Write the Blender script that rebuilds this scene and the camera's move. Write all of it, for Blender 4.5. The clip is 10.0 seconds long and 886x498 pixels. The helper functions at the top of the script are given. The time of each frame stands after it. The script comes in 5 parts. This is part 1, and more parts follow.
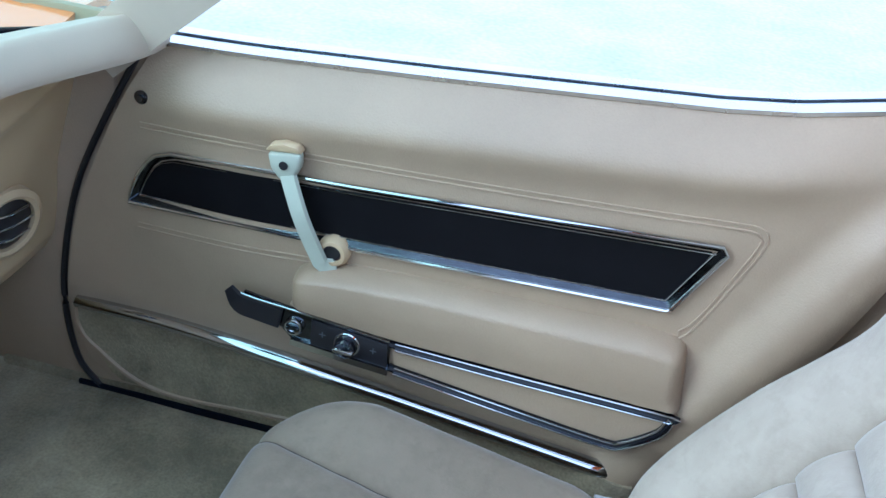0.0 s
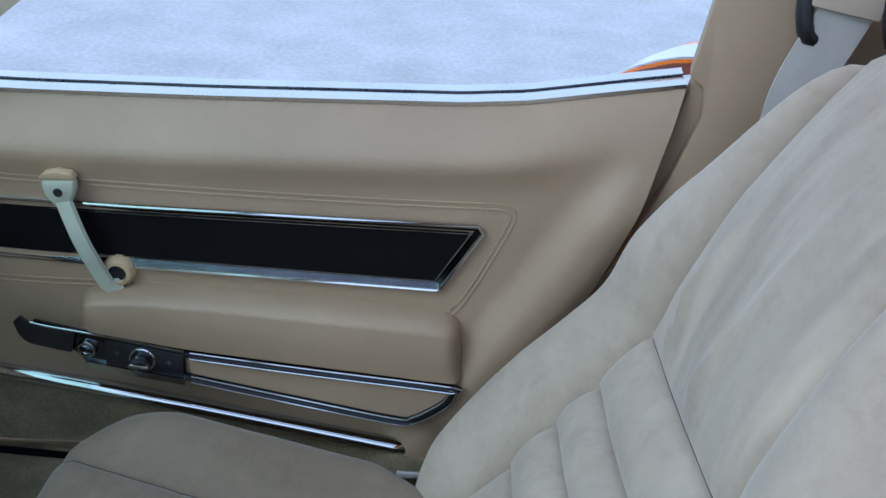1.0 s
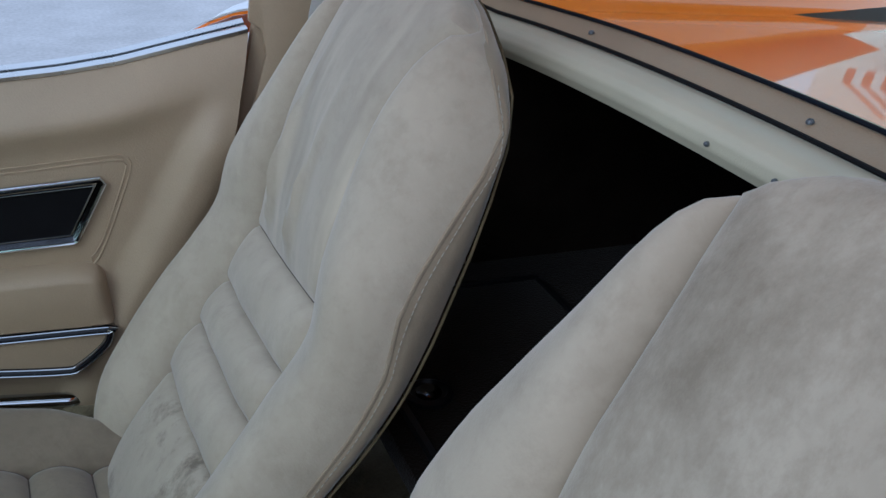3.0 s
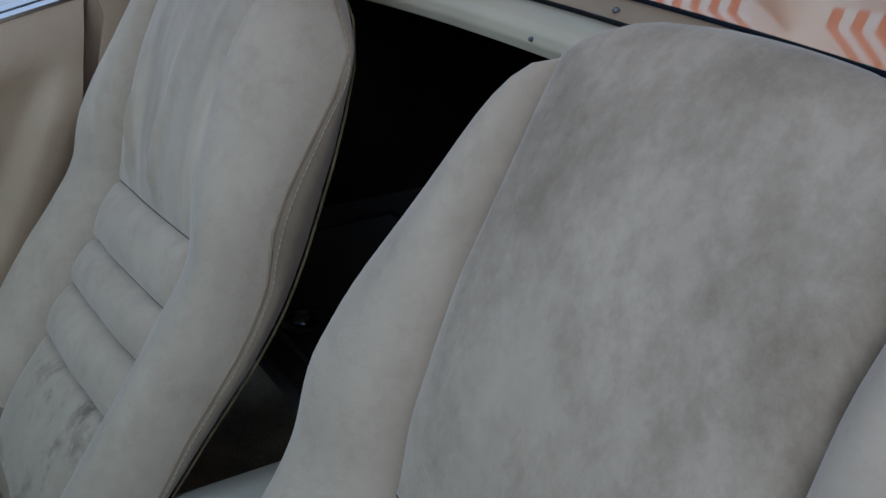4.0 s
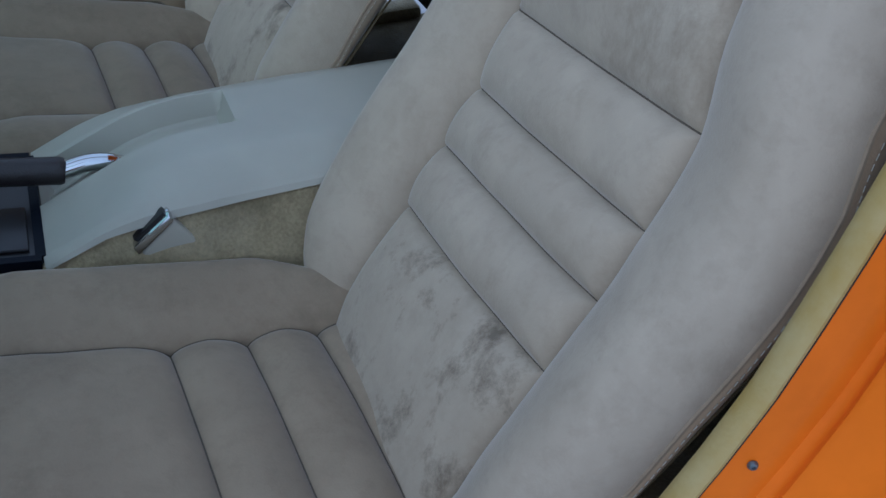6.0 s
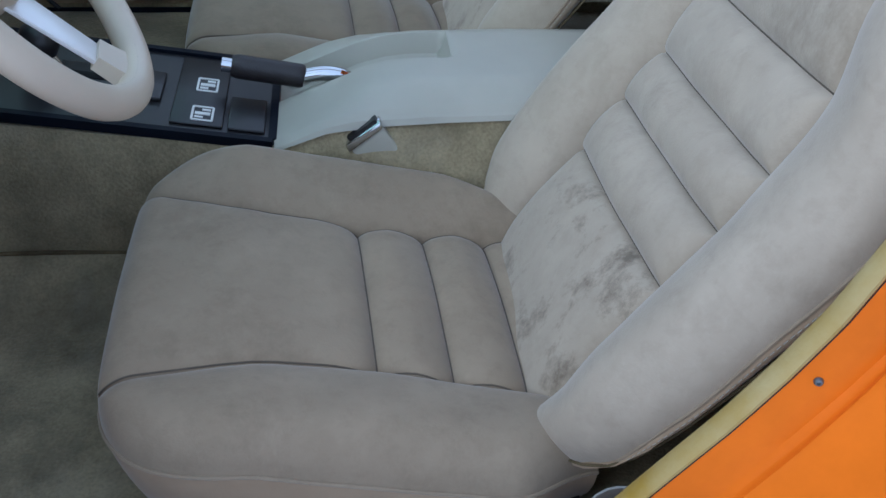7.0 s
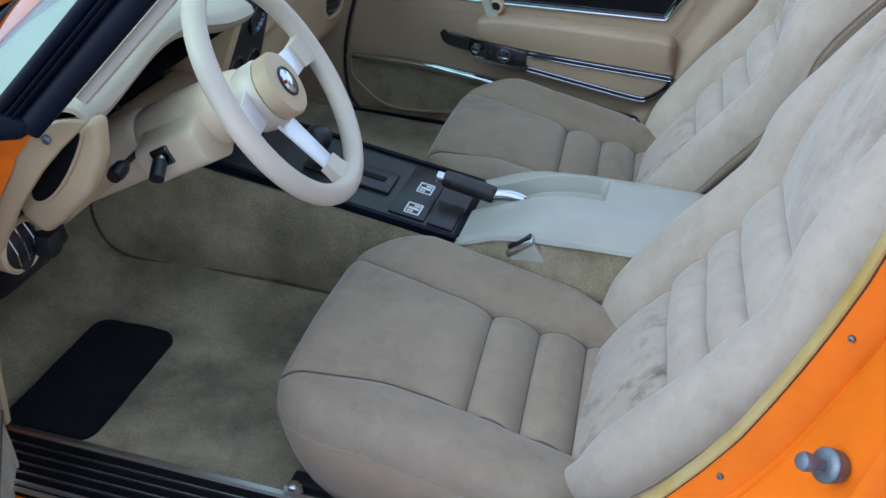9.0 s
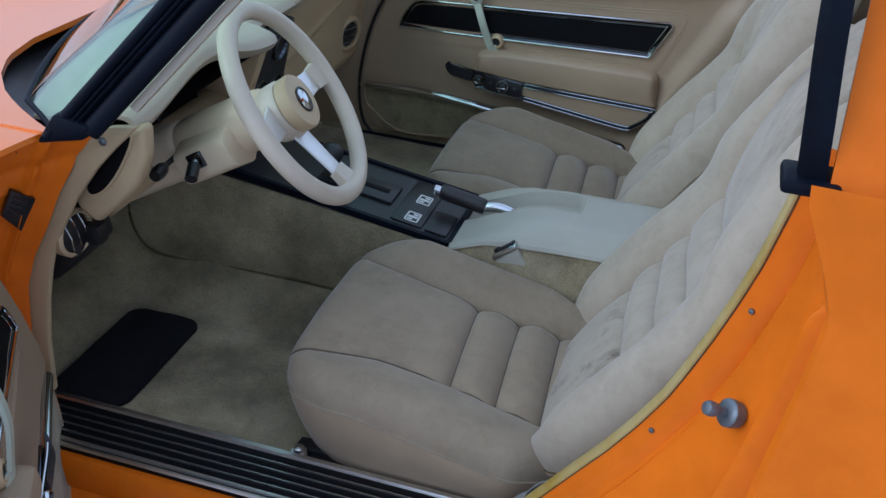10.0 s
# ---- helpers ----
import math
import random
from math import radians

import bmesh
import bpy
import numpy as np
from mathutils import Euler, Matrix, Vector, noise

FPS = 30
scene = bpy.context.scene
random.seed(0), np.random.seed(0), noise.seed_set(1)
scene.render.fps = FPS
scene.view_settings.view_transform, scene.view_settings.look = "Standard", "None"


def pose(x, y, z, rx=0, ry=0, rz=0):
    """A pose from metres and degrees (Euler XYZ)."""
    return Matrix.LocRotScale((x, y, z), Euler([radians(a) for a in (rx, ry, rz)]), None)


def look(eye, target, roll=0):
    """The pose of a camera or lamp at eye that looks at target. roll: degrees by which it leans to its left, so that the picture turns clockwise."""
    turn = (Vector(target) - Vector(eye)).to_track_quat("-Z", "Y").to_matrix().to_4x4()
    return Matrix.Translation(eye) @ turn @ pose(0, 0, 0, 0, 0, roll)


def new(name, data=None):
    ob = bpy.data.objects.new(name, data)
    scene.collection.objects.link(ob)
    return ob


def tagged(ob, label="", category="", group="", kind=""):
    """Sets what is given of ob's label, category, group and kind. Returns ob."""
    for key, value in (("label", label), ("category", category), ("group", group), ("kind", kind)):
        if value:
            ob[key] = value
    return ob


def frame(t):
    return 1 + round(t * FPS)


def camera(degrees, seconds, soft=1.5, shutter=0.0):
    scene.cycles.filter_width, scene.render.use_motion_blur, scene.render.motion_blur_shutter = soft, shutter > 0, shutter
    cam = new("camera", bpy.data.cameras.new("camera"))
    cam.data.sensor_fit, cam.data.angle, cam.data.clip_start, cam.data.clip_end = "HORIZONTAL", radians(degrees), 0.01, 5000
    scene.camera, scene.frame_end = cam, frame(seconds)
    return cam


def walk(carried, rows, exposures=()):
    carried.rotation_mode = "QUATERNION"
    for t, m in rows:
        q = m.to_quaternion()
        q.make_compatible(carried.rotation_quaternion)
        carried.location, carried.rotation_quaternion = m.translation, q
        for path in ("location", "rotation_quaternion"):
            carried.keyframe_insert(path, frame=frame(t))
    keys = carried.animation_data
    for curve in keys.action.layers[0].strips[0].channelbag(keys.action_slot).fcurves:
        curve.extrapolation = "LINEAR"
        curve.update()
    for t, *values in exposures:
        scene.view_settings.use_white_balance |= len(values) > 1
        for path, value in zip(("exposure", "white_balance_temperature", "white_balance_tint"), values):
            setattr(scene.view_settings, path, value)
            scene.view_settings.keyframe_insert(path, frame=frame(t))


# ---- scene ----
cam = camera(48.4, 10.0)
PATH = [
    (0, (-0.043, -0.247, 1.251), (-0.338, 1.444, 0.224), 7.3),
    (0.5, (0.009, -0.27, 1.267), (-0.146, 1.454, 0.266), 6.7),
    (1, (0.026, -0.324, 1.273), (0.063, 1.435, 0.321), 6.6),
    (1.5, (0.042, -0.382, 1.262), (0.255, 1.396, 0.371), 6.7),
    (2, (0.063, -0.447, 1.248), (0.424, 1.332, 0.408), 6.4),
    (2.5, (0.06, -0.523, 1.244), (0.591, 1.22, 0.419), 5.4),
    (3, (0.047, -0.603, 1.236), (0.739, 1.083, 0.413), 3.3),
    (3.2, (0.036, -0.626, 1.24), (0.785, 1.031, 0.407), 2.6),
    (4.3, (-0.027, -0.709, 1.192), (0.979, 0.775, 0.306), -0.4),
    (4.5, (-0.047, -0.73, 1.187), (0.966, 0.722, 0.257), -0.9),
    (5, (-0.118, -0.816, 1.196), (0.862, 0.573, 0.143), 0.1),
    (5.5, (-0.149, -0.9, 1.162), (0.699, 0.519, 0.037), 1.4),
    (6, (-0.132, -0.977, 1.134), (0.474, 0.5, -0.07), 0.9),
    (6.2, (-0.137, -1.007, 1.133), (0.406, 0.485, -0.083), 1.4),
    (7.3, (-0.117, -1.193, 1.151), (-0.051, 0.42, -0.03), 3.1),
    (7.5, (-0.108, -1.222, 1.174), (-0.119, 0.4, 0.005), 3.3),
    (8, (-0.059, -1.294, 1.248), (-0.243, 0.337, 0.105), 3.2),
    (8.5, (0.027, -1.373, 1.313), (-0.307, 0.263, 0.212), 2.9),
    (9, (0.096, -1.448, 1.356), (-0.303, 0.206, 0.304), 3.4),
    (9.5, (0.147, -1.54, 1.391), (-0.279, 0.13, 0.378), 3.9),
    (10, (0.19, -1.641, 1.421), (-0.256, 0.037, 0.428), 4.1),
]
walk(cam, [(t, look(eye, target, roll)) for t, eye, target, roll in PATH],
     exposures=[(0.0, 1.12, 4580, 8), (0.5, 0.67, 4625, 8), (1.0, 0.24, 4810, 8), (1.5, -0.23, 4870, 8), (2.0, -0.07, 4940, 8), (2.5, 0.2, 5010, 8), (3.2, -0.28, 4990, 8),
                (4.5, -0.52, 4800, 8), (5.5, -0.4, 4665, 8), (6.2, -0.33, 4670, 8), (7.3, 0.36, 4850, 8), (8.0, 0.52, 4860, 8), (8.5, 0.58, 4860, 8), (9.0, 0.49, 4845, 8), (9.5, 0.32, 4840, 8), (10.0, -0.02, 4930, 8)])

# ---- world and light: a bright overcast sky with a soft, wide sun ----
world = bpy.data.worlds.new("world")
scene.world = world
world.use_nodes = True
wn = world.node_tree.nodes
sky = wn.new("ShaderNodeTexSky")
sky.sky_type, sky.sun_disc = "NISHITA", False
sky.sun_elevation, sky.sun_rotation = radians(34), radians(228)
sky.air_density, sky.dust_density, sky.ozone_density = 1.0, 3.5, 0.6
world.node_tree.links.new(sky.outputs[0], wn["Background"].inputs[0])
wn["Background"].inputs[1].default_value = 0.05
# bright even haze over the whole sky
haze = wn.new("ShaderNodeBackground")
haze.inputs[0].default_value, haze.inputs[1].default_value = (0.94, 0.96, 1.0, 1), 0.80
both = wn.new("ShaderNodeAddShader")
world.node_tree.links.new(wn["Background"].outputs[0], both.inputs[0])
world.node_tree.links.new(haze.outputs[0], both.inputs[1])
world.node_tree.links.new(both.outputs[0], wn["World Output"].inputs[0])
sun = new("sun", bpy.data.lights.new("sun", "SUN"))
sun.data.energy, sun.data.angle, sun.data.color = 0.7, radians(34), (1.0, 0.95, 0.88)
sun.matrix_world = look((-3.0, -2.7, 2.72), (0, 0, 0))


# ---- materials ----
def mat(name, col, rough=0.5, metal=0.0, var=0.25, scale=8.0, fine=300.0, bump=0.05, coat=0.0, sheen=0.0, spec=0.5, col2=None, stretch=(1, 1, 1), speck=0.0):
    m = bpy.data.materials.new(name)
    m.use_nodes = True
    n, l = m.node_tree.nodes, m.node_tree.links
    b = n["Principled BSDF"]
    b.inputs["Roughness"].default_value, b.inputs["Metallic"].default_value = rough, metal
    b.inputs["Coat Weight"].default_value, b.inputs["Coat Roughness"].default_value = coat, 0.04
    b.inputs["Sheen Weight"].default_value, b.inputs["Sheen Roughness"].default_value = sheen, 0.4
    b.inputs["Specular IOR Level"].default_value = spec
    tc = n.new("ShaderNodeTexCoord")
    mp = n.new("ShaderNodeMapping")
    mp.inputs["Scale"].default_value = stretch
    l.new(tc.outputs["Object"], mp.inputs[0])
    big = n.new("ShaderNodeTexNoise")
    big.inputs["Scale"].default_value, big.inputs["Detail"].default_value, big.inputs["Roughness"].default_value = scale, 6.0, 0.6
    l.new(mp.outputs[0], big.inputs["Vector"])
    small = n.new("ShaderNodeTexNoise")
    small.inputs["Scale"].default_value, small.inputs["Detail"].default_value = fine, 3.0
    l.new(mp.outputs[0], small.inputs["Vector"])
    ramp = n.new("ShaderNodeMapRange")
    ramp.inputs["From Min"].default_value, ramp.inputs["From Max"].default_value = 0.3, 0.7
    l.new(big.outputs["Fac"], ramp.inputs["Value"])
    mix = n.new("ShaderNodeMix")
    mix.data_type = "RGBA"
    mix.inputs["A"].default_value = (*[c * (1 - var) for c in col], 1)
    mix.inputs["B"].default_value = (*(col2 or [min(1, c * (1 + var)) for c in col]), 1)
    l.new(ramp.outputs[0], mix.inputs["Factor"])
    out = mix.outputs["Result"]
    if speck:
        m2 = n.new("ShaderNodeMix")
        m2.data_type, m2.blend_type = "RGBA", "MULTIPLY"
        m2.inputs["Factor"].default_value = speck
        l.new(out, m2.inputs["A"])
        r2 = n.new("ShaderNodeMapRange")
        r2.inputs["From Min"].default_value, r2.inputs["From Max"].default_value = 0.3, 0.65
        r2.inputs["To Min"].default_value = 0.15
        l.new(small.outputs["Fac"], r2.inputs["Value"])
        l.new(r2.outputs[0], m2.inputs["B"])
        out = m2.outputs["Result"]
    l.new(out, b.inputs["Base Color"])
    rr = n.new("ShaderNodeMapRange")
    rr.inputs["To Min"].default_value, rr.inputs["To Max"].default_value = max(0.0, rough - 0.08), min(1.0, rough + 0.08)
    l.new(big.outputs["Fac"], rr.inputs["Value"])
    l.new(rr.outputs[0], b.inputs["Roughness"])
    if bump:
        bp = n.new("ShaderNodeBump")
        bp.inputs["Strength"].default_value, bp.inputs["Distance"].default_value = bump, 0.004
        l.new(small.outputs["Fac"], bp.inputs["Height"])
        l.new(bp.outputs[0], b.inputs["Normal"])
    return m


def worn_carpet(name, col):
    """Loop carpet with dark damp patches and pale trodden strokes."""
    m = mat(name, col, 0.98, var=0.5, scale=7.5, fine=260, bump=0.5, sheen=0.3, spec=0.1, speck=0.28)
    n, l = m.node_tree.nodes, m.node_tree.links
    base = n["Principled BSDF"].inputs["Base Color"]
    out = base.links[0].from_socket
    tc = n.new("ShaderNodeTexCoord")
    for scale, lo, hi, k, tone, stretch in ((9, 0.52, 0.72, 0.35, (0.33, 0.305, 0.24), (1.0, 0.45, 1.0)), (4.5, 0.50, 0.70, 0.55, (0.115, 0.098, 0.062), (1, 1, 1)), (30, 0.58, 0.75, 0.35, (0.10, 0.085, 0.05), (1, 1, 1))):
        mp, t, r, x = n.new("ShaderNodeMapping"), n.new("ShaderNodeTexNoise"), n.new("ShaderNodeMapRange"), n.new("ShaderNodeMix")
        mp.inputs["Scale"].default_value, mp.inputs["Rotation"].default_value = stretch, (0, 0, 0.5)
        t.inputs["Scale"].default_value, t.inputs["Detail"].default_value, t.inputs["Roughness"].default_value = scale, 7, 0.68
        r.inputs["From Min"].default_value, r.inputs["From Max"].default_value, r.inputs["To Max"].default_value = lo, hi, k
        x.data_type = "RGBA"
        x.inputs["B"].default_value = (*tone, 1)
        l.new(tc.outputs["Object"], mp.inputs[0])
        l.new(mp.outputs[0], t.inputs["Vector"])
        l.new(t.outputs["Fac"], r.inputs["Value"])
        l.new(r.outputs[0], x.inputs["Factor"])
        l.new(out, x.inputs["A"])
        out = x.outputs["Result"]
    l.new(out, base)
    return m


def velour(name, light, dark, stain, soil=(11, 0.58, 0.78, 0.40), stroke=0.0):
    """Brushed velour: nap turned light or dark in patches and strokes, with soft soiling."""
    m = mat(name, light, 0.9, var=0.0, scale=7, fine=420, bump=0.10, sheen=0.35, spec=0.15)
    n, l = m.node_tree.nodes, m.node_tree.links
    b = n["Principled BSDF"]
    tc = n.new("ShaderNodeTexCoord")

    def noise_fac(scale, detail, rough, lo, hi, stretch=(1, 1, 1), turn=(0, 0, 0)):
        mp, t, r = n.new("ShaderNodeMapping"), n.new("ShaderNodeTexNoise"), n.new("ShaderNodeMapRange")
        mp.inputs["Scale"].default_value, mp.inputs["Rotation"].default_value = stretch, turn
        t.inputs["Scale"].default_value, t.inputs["Detail"].default_value, t.inputs["Roughness"].default_value = scale, detail, rough
        t.inputs["Distortion"].default_value = 0.15
        r.inputs["From Min"].default_value, r.inputs["From Max"].default_value = lo, hi
        l.new(tc.outputs["Object"], mp.inputs[0])
        l.new(mp.outputs[0], t.inputs["Vector"])
        l.new(t.outputs["Fac"], r.inputs["Value"])
        return r.outputs[0]

    def blend(a, c, fac):
        x = n.new("ShaderNodeMix")
        x.data_type = "RGBA"
        if isinstance(a, tuple):
            x.inputs["A"].default_value = (*a, 1)
        else:
            l.new(a, x.inputs["A"])
        x.inputs["B"].default_value = (*c, 1)
        l.new(fac, x.inputs["Factor"])
        return x.outputs["Result"]

    def gain(fac, k):
        x = n.new("ShaderNodeMath")
        x.operation = "MULTIPLY"
        l.new(fac, x.inputs[0])
        x.inputs[1].default_value = k
        return x.outputs[0]

    c = blend(light, dark, gain(noise_fac(5.0, 6, 0.66, 0.33, 0.70), 0.42))
    c = blend(c, tuple(v * 1.16 for v in light), gain(noise_fac(22, 3, 0.5, 0.49, 0.70, (1.0, 1.0, 0.25), (0, 0.5, 0)), 0.36))
    c = blend(c, tuple(v * 0.72 for v in dark), gain(noise_fac(46, 6, 0.70, 0.48, 0.74), 0.24))
    c = blend(c, tuple(v * 1.2 for v in light), gain(noise_fac(90, 4, 0.6, 0.54, 0.76), 0.18))
    c = blend(c, stain, gain(noise_fac(soil[0], 8, 0.74, soil[1], soil[2], (1.0, 1.0, 0.6), (0.4, 0.3, 0)), soil[3]))
    if stroke:
        # light and dark streaks running along the backrest
        c = blend(c, tuple(v * 1.3 for v in light), gain(noise_fac(26, 3, 0.5, 0.50, 0.68, (0.14, 1.0, 0.14)), stroke))
        c = blend(c, tuple(v * 0.75 for v in dark), gain(noise_fac(19, 3, 0.5, 0.52, 0.70, (0.17, 1.0, 0.15)), stroke * 0.7))
    l.new(c, b.inputs["Base Color"])
    return m


SUEDE = velour("velour", (0.415, 0.357, 0.276), (0.272, 0.226, 0.164), (0.17, 0.14, 0.10))
SUEDE_SOILED = velour("soiled_velour", (0.415, 0.357, 0.276), (0.272, 0.226, 0.164), (0.115, 0.092, 0.066), (17, 0.52, 0.68, 0.8))
SUEDE_STREAKED = velour("streaked_velour", (0.415, 0.357, 0.276), (0.272, 0.226, 0.164), (0.17, 0.14, 0.10), stroke=0.5)
# worn tone, darkened further for the weaker light on cushions and sides
SUEDE_WORN_DIM = velour("worn_dim_velour", (0.300, 0.244, 0.172), (0.188, 0.146, 0.097), (0.15, 0.12, 0.082), (9, 0.52, 0.74, 0.5))
# darker copy of the cushion velour: passenger side shade put into the colour
SUEDE_SHADED = velour("shaded_velour", (0.235, 0.192, 0.137), (0.155, 0.122, 0.083), (0.11, 0.086, 0.058), (9, 0.52, 0.74, 0.5))
SUEDE_SMUDGED = velour("smudged_velour", (0.425, 0.366, 0.282), (0.25, 0.205, 0.145), (0.185, 0.15, 0.105), (7, 0.47, 0.66, 0.75))
SUEDE_SIDE = mat("velour_side", (0.34, 0.258, 0.17), 0.85, var=0.1, scale=10, fine=420, bump=0.1, sheen=0.2, spec=0.25)
VINYL = mat("tan_vinyl", (0.335, 0.254, 0.164), 0.5, var=0.10, scale=5, fine=480, bump=0.16, speck=0.06)
VINYL_DASH = mat("tan_dash_vinyl", (0.47, 0.36, 0.21), 0.42, var=0.06, scale=6, fine=700, bump=0.08)
PAD = mat("dash_pad_vinyl", (0.47, 0.405, 0.31), 0.5, var=0.06, scale=6, fine=700, bump=0.08)
PLASTIC = mat("beige_plastic", (0.60, 0.485, 0.33), 0.42, var=0.06, scale=9, fine=500, bump=0.04)
PALE = mat("pale_console_plastic", (0.385, 0.375, 0.315), 0.42, var=0.06, scale=9, fine=500, bump=0.05)
STRAP = mat("pale_green_plastic", (0.42, 0.45, 0.36), 0.4, var=0.06, scale=20, fine=500, bump=0.02)
WHEEL = mat("cream_leather", (0.54, 0.47, 0.37), 0.38, var=0.05, scale=14, fine=900, bump=0.06)
CARPET = worn_carpet("brown_carpet", (0.315, 0.268, 0.165))
CARPET_EDGE = mat("carpet_edging", (0.11, 0.088, 0.05), 0.95, var=0.4, scale=30, fine=260, bump=0.4, spec=0.1)
# carpet toned near black: shade of the enclosed spaces put into the colour
CARPET_SHADED = mat("shaded_brown_carpet", (0.017, 0.0125, 0.009), 0.98, var=0.3, scale=9, fine=260, bump=0.5, sheen=0.1, spec=0.1)
ORANGE = mat("orange_paint", (0.80, 0.195, 0.006), 0.34, var=0.05, scale=3, fine=60, bump=0.0, coat=1.0, spec=0.3)
# same body orange, darkened and nearly uncoated to stand for dark reflections
ORANGE_DIM = mat("orange_dim_paint", (0.68, 0.152, 0.002), 0.36, var=0.12, scale=9, fine=90, bump=0.012, coat=0.05, spec=0.12)
CHROME = mat("chrome", (0.60, 0.62, 0.64), 0.08, metal=1.0, var=0.04, scale=30, fine=200, bump=0.0)
SPOKE = mat("satin_alloy", (0.80, 0.80, 0.80), 0.38, metal=0.55, var=0.03, scale=40, fine=300, bump=0.0)
STEEL = mat("brushed_steel", (0.78, 0.78, 0.77), 0.32, metal=1.0, var=0.04, scale=40, fine=300, bump=0.0)
DARKMETAL = mat("dark_bright_metal", (0.10, 0.11, 0.13), 0.15, metal=1.0, var=0.1, scale=30, fine=200, bump=0.0)
BLACK = mat("black_plastic", (0.012, 0.012, 0.014), 0.38, var=0.2, scale=20, fine=500, bump=0.05)
BLACKGRAIN = mat("black_insert", (0.004, 0.004, 0.005), 0.55, var=0.2, scale=30, fine=700, bump=0.06, spec=0.12)
RUBBER = mat("black_rubber", (0.004, 0.006, 0.012), 0.5, var=0.25, scale=16, fine=200, bump=0.08, spec=0.10)
LEATHER = mat("black_leather", (0.02, 0.017, 0.018), 0.4, var=0.3, scale=40, fine=500, bump=0.2)
# dark line colour that draws the shade in the sewn creases
SEAM_SHADE = mat("seam_crease_shade", (0.10, 0.083, 0.062), 0.9, var=0.2, scale=60, fine=500, bump=0.0)
ZINC = mat("dull_zinc", (0.17, 0.19, 0.21), 0.5, metal=0.7, var=0.25, scale=60, fine=300, bump=0.02)
WEB = mat("grey_webbing", (0.20, 0.20, 0.19), 0.7, var=0.1, scale=30, fine=900, bump=0.2)
WEBPALE = mat("pale_webbing", (0.42, 0.41, 0.38), 0.7, var=0.08, scale=30, fine=900, bump=0.2)
MOULD = mat("satin_bright_trim", (0.72, 0.73, 0.74), 0.28, metal=1.0, var=0.05, scale=20, fine=200, bump=0.0)
# white that paints the sky's reflection on the door shoulder
SKY_GLARE = mat("white_sky_glare", (0.80, 0.81, 0.82), 0.25, metal=0.6, var=0.03, scale=20, fine=200, bump=0.0)
GLOSSBLACK = mat("gloss_black_trim", (0.006, 0.007, 0.010), 0.2, var=0.2, scale=30, fine=300, bump=0.0, spec=0.35)
RAIL = mat("pale_rail_vinyl", (0.48, 0.445, 0.33), 0.5, var=0.08, scale=6, fine=600, bump=0.08)
STITCH = mat("pale_stitching", (0.36, 0.33, 0.27), 0.8, var=0.1, scale=60, fine=500, bump=0.0)
SEAL = mat("aged_door_seal", (0.50, 0.32, 0.03), 0.6, var=0.35, scale=14, fine=250, bump=0.1, col2=(0.44, 0.36, 0.17))
ASPHALT = mat("asphalt", (0.50, 0.50, 0.51), 0.85, var=0.14, scale=2.5, fine=45, bump=0.4, speck=0.22)
WHITE = mat("white_marking", (0.75, 0.75, 0.73), 0.5, var=0.03, bump=0.0)
WALLW = mat("pale_render_wall", (0.86, 0.82, 0.74), 0.8, var=0.08, scale=1, fine=30, bump=0.1)
RED = mat("red_awning", (0.55, 0.09, 0.05), 0.8, var=0.1, scale=3, fine=60, bump=0.0)
MATRUG = mat("black_floor_mat", (0.010, 0.010, 0.012), 0.95, var=0.3, scale=20, fine=320, bump=0.5, spec=0.15)


def glass_mat(name, col, ior):
    m = bpy.data.materials.new(name)
    m.use_nodes = True
    b = m.node_tree.nodes["Principled BSDF"]
    b.inputs["Transmission Weight"].default_value, b.inputs["Roughness"].default_value = 1.0, 0.0
    b.inputs["Base Color"].default_value, b.inputs["IOR"].default_value = (*col, 1), ior
    return m


GLASS = glass_mat("window_glass", (0.80, 0.93, 0.86), 1.1)
SCREEN = glass_mat("windscreen_glass", (0.66, 0.87, 0.71), 1.5)


# ---- building tools ----
def lerp(a, b, t):
    return a + (b - a) * t


def smooth(t):
    t = max(0.0, min(1.0, t))
    return t * t * (3 - 2 * t)


def along(keys, t):
    """Smooth value at t from rows of (t, value)."""
    if t <= keys[0][0]:
        return keys[0][1]
    for (a, va), (b, vb) in zip(keys, keys[1:]):
        if t <= b:
            return lerp(va, vb, (t - a) / (b - a))
    return keys[-1][1]


def spline(pts, n):
    """n + 1 points of a Catmull-Rom curve through pts, at even steps of length."""
    pts = [Vector(p) for p in pts]
    ext = [2 * pts[0] - pts[1], *pts, 2 * pts[-1] - pts[-2]]
    fine = []
    for i in range(1, len(ext) - 2):
        a, b, c, d = ext[i - 1:i + 3]
        for k in range(12):
            t = k / 12
            fine.append(0.5 * (2 * b + (c - a) * t + (2 * a - 5 * b + 4 * c - d) * t * t + (3 * b - a - 3 * c + d) * t ** 3))
    fine.append(pts[-1])
    cum = np.cumsum([0] + [(q - p).length for p, q in zip(fine, fine[1:])])
    arr = np.array([tuple(p) for p in fine])
    want = np.linspace(0, cum[-1], n + 1)
    return [Vector(v) for v in np.stack([np.interp(want, cum, arr[:, k]) for k in range(arr.shape[1])], 1)]


def thing(name, label, category, group="", kind="", m=None):
    ob = tagged(new(name), label, category, group, kind)
    ob.matrix_world = m or Matrix()
    return ob


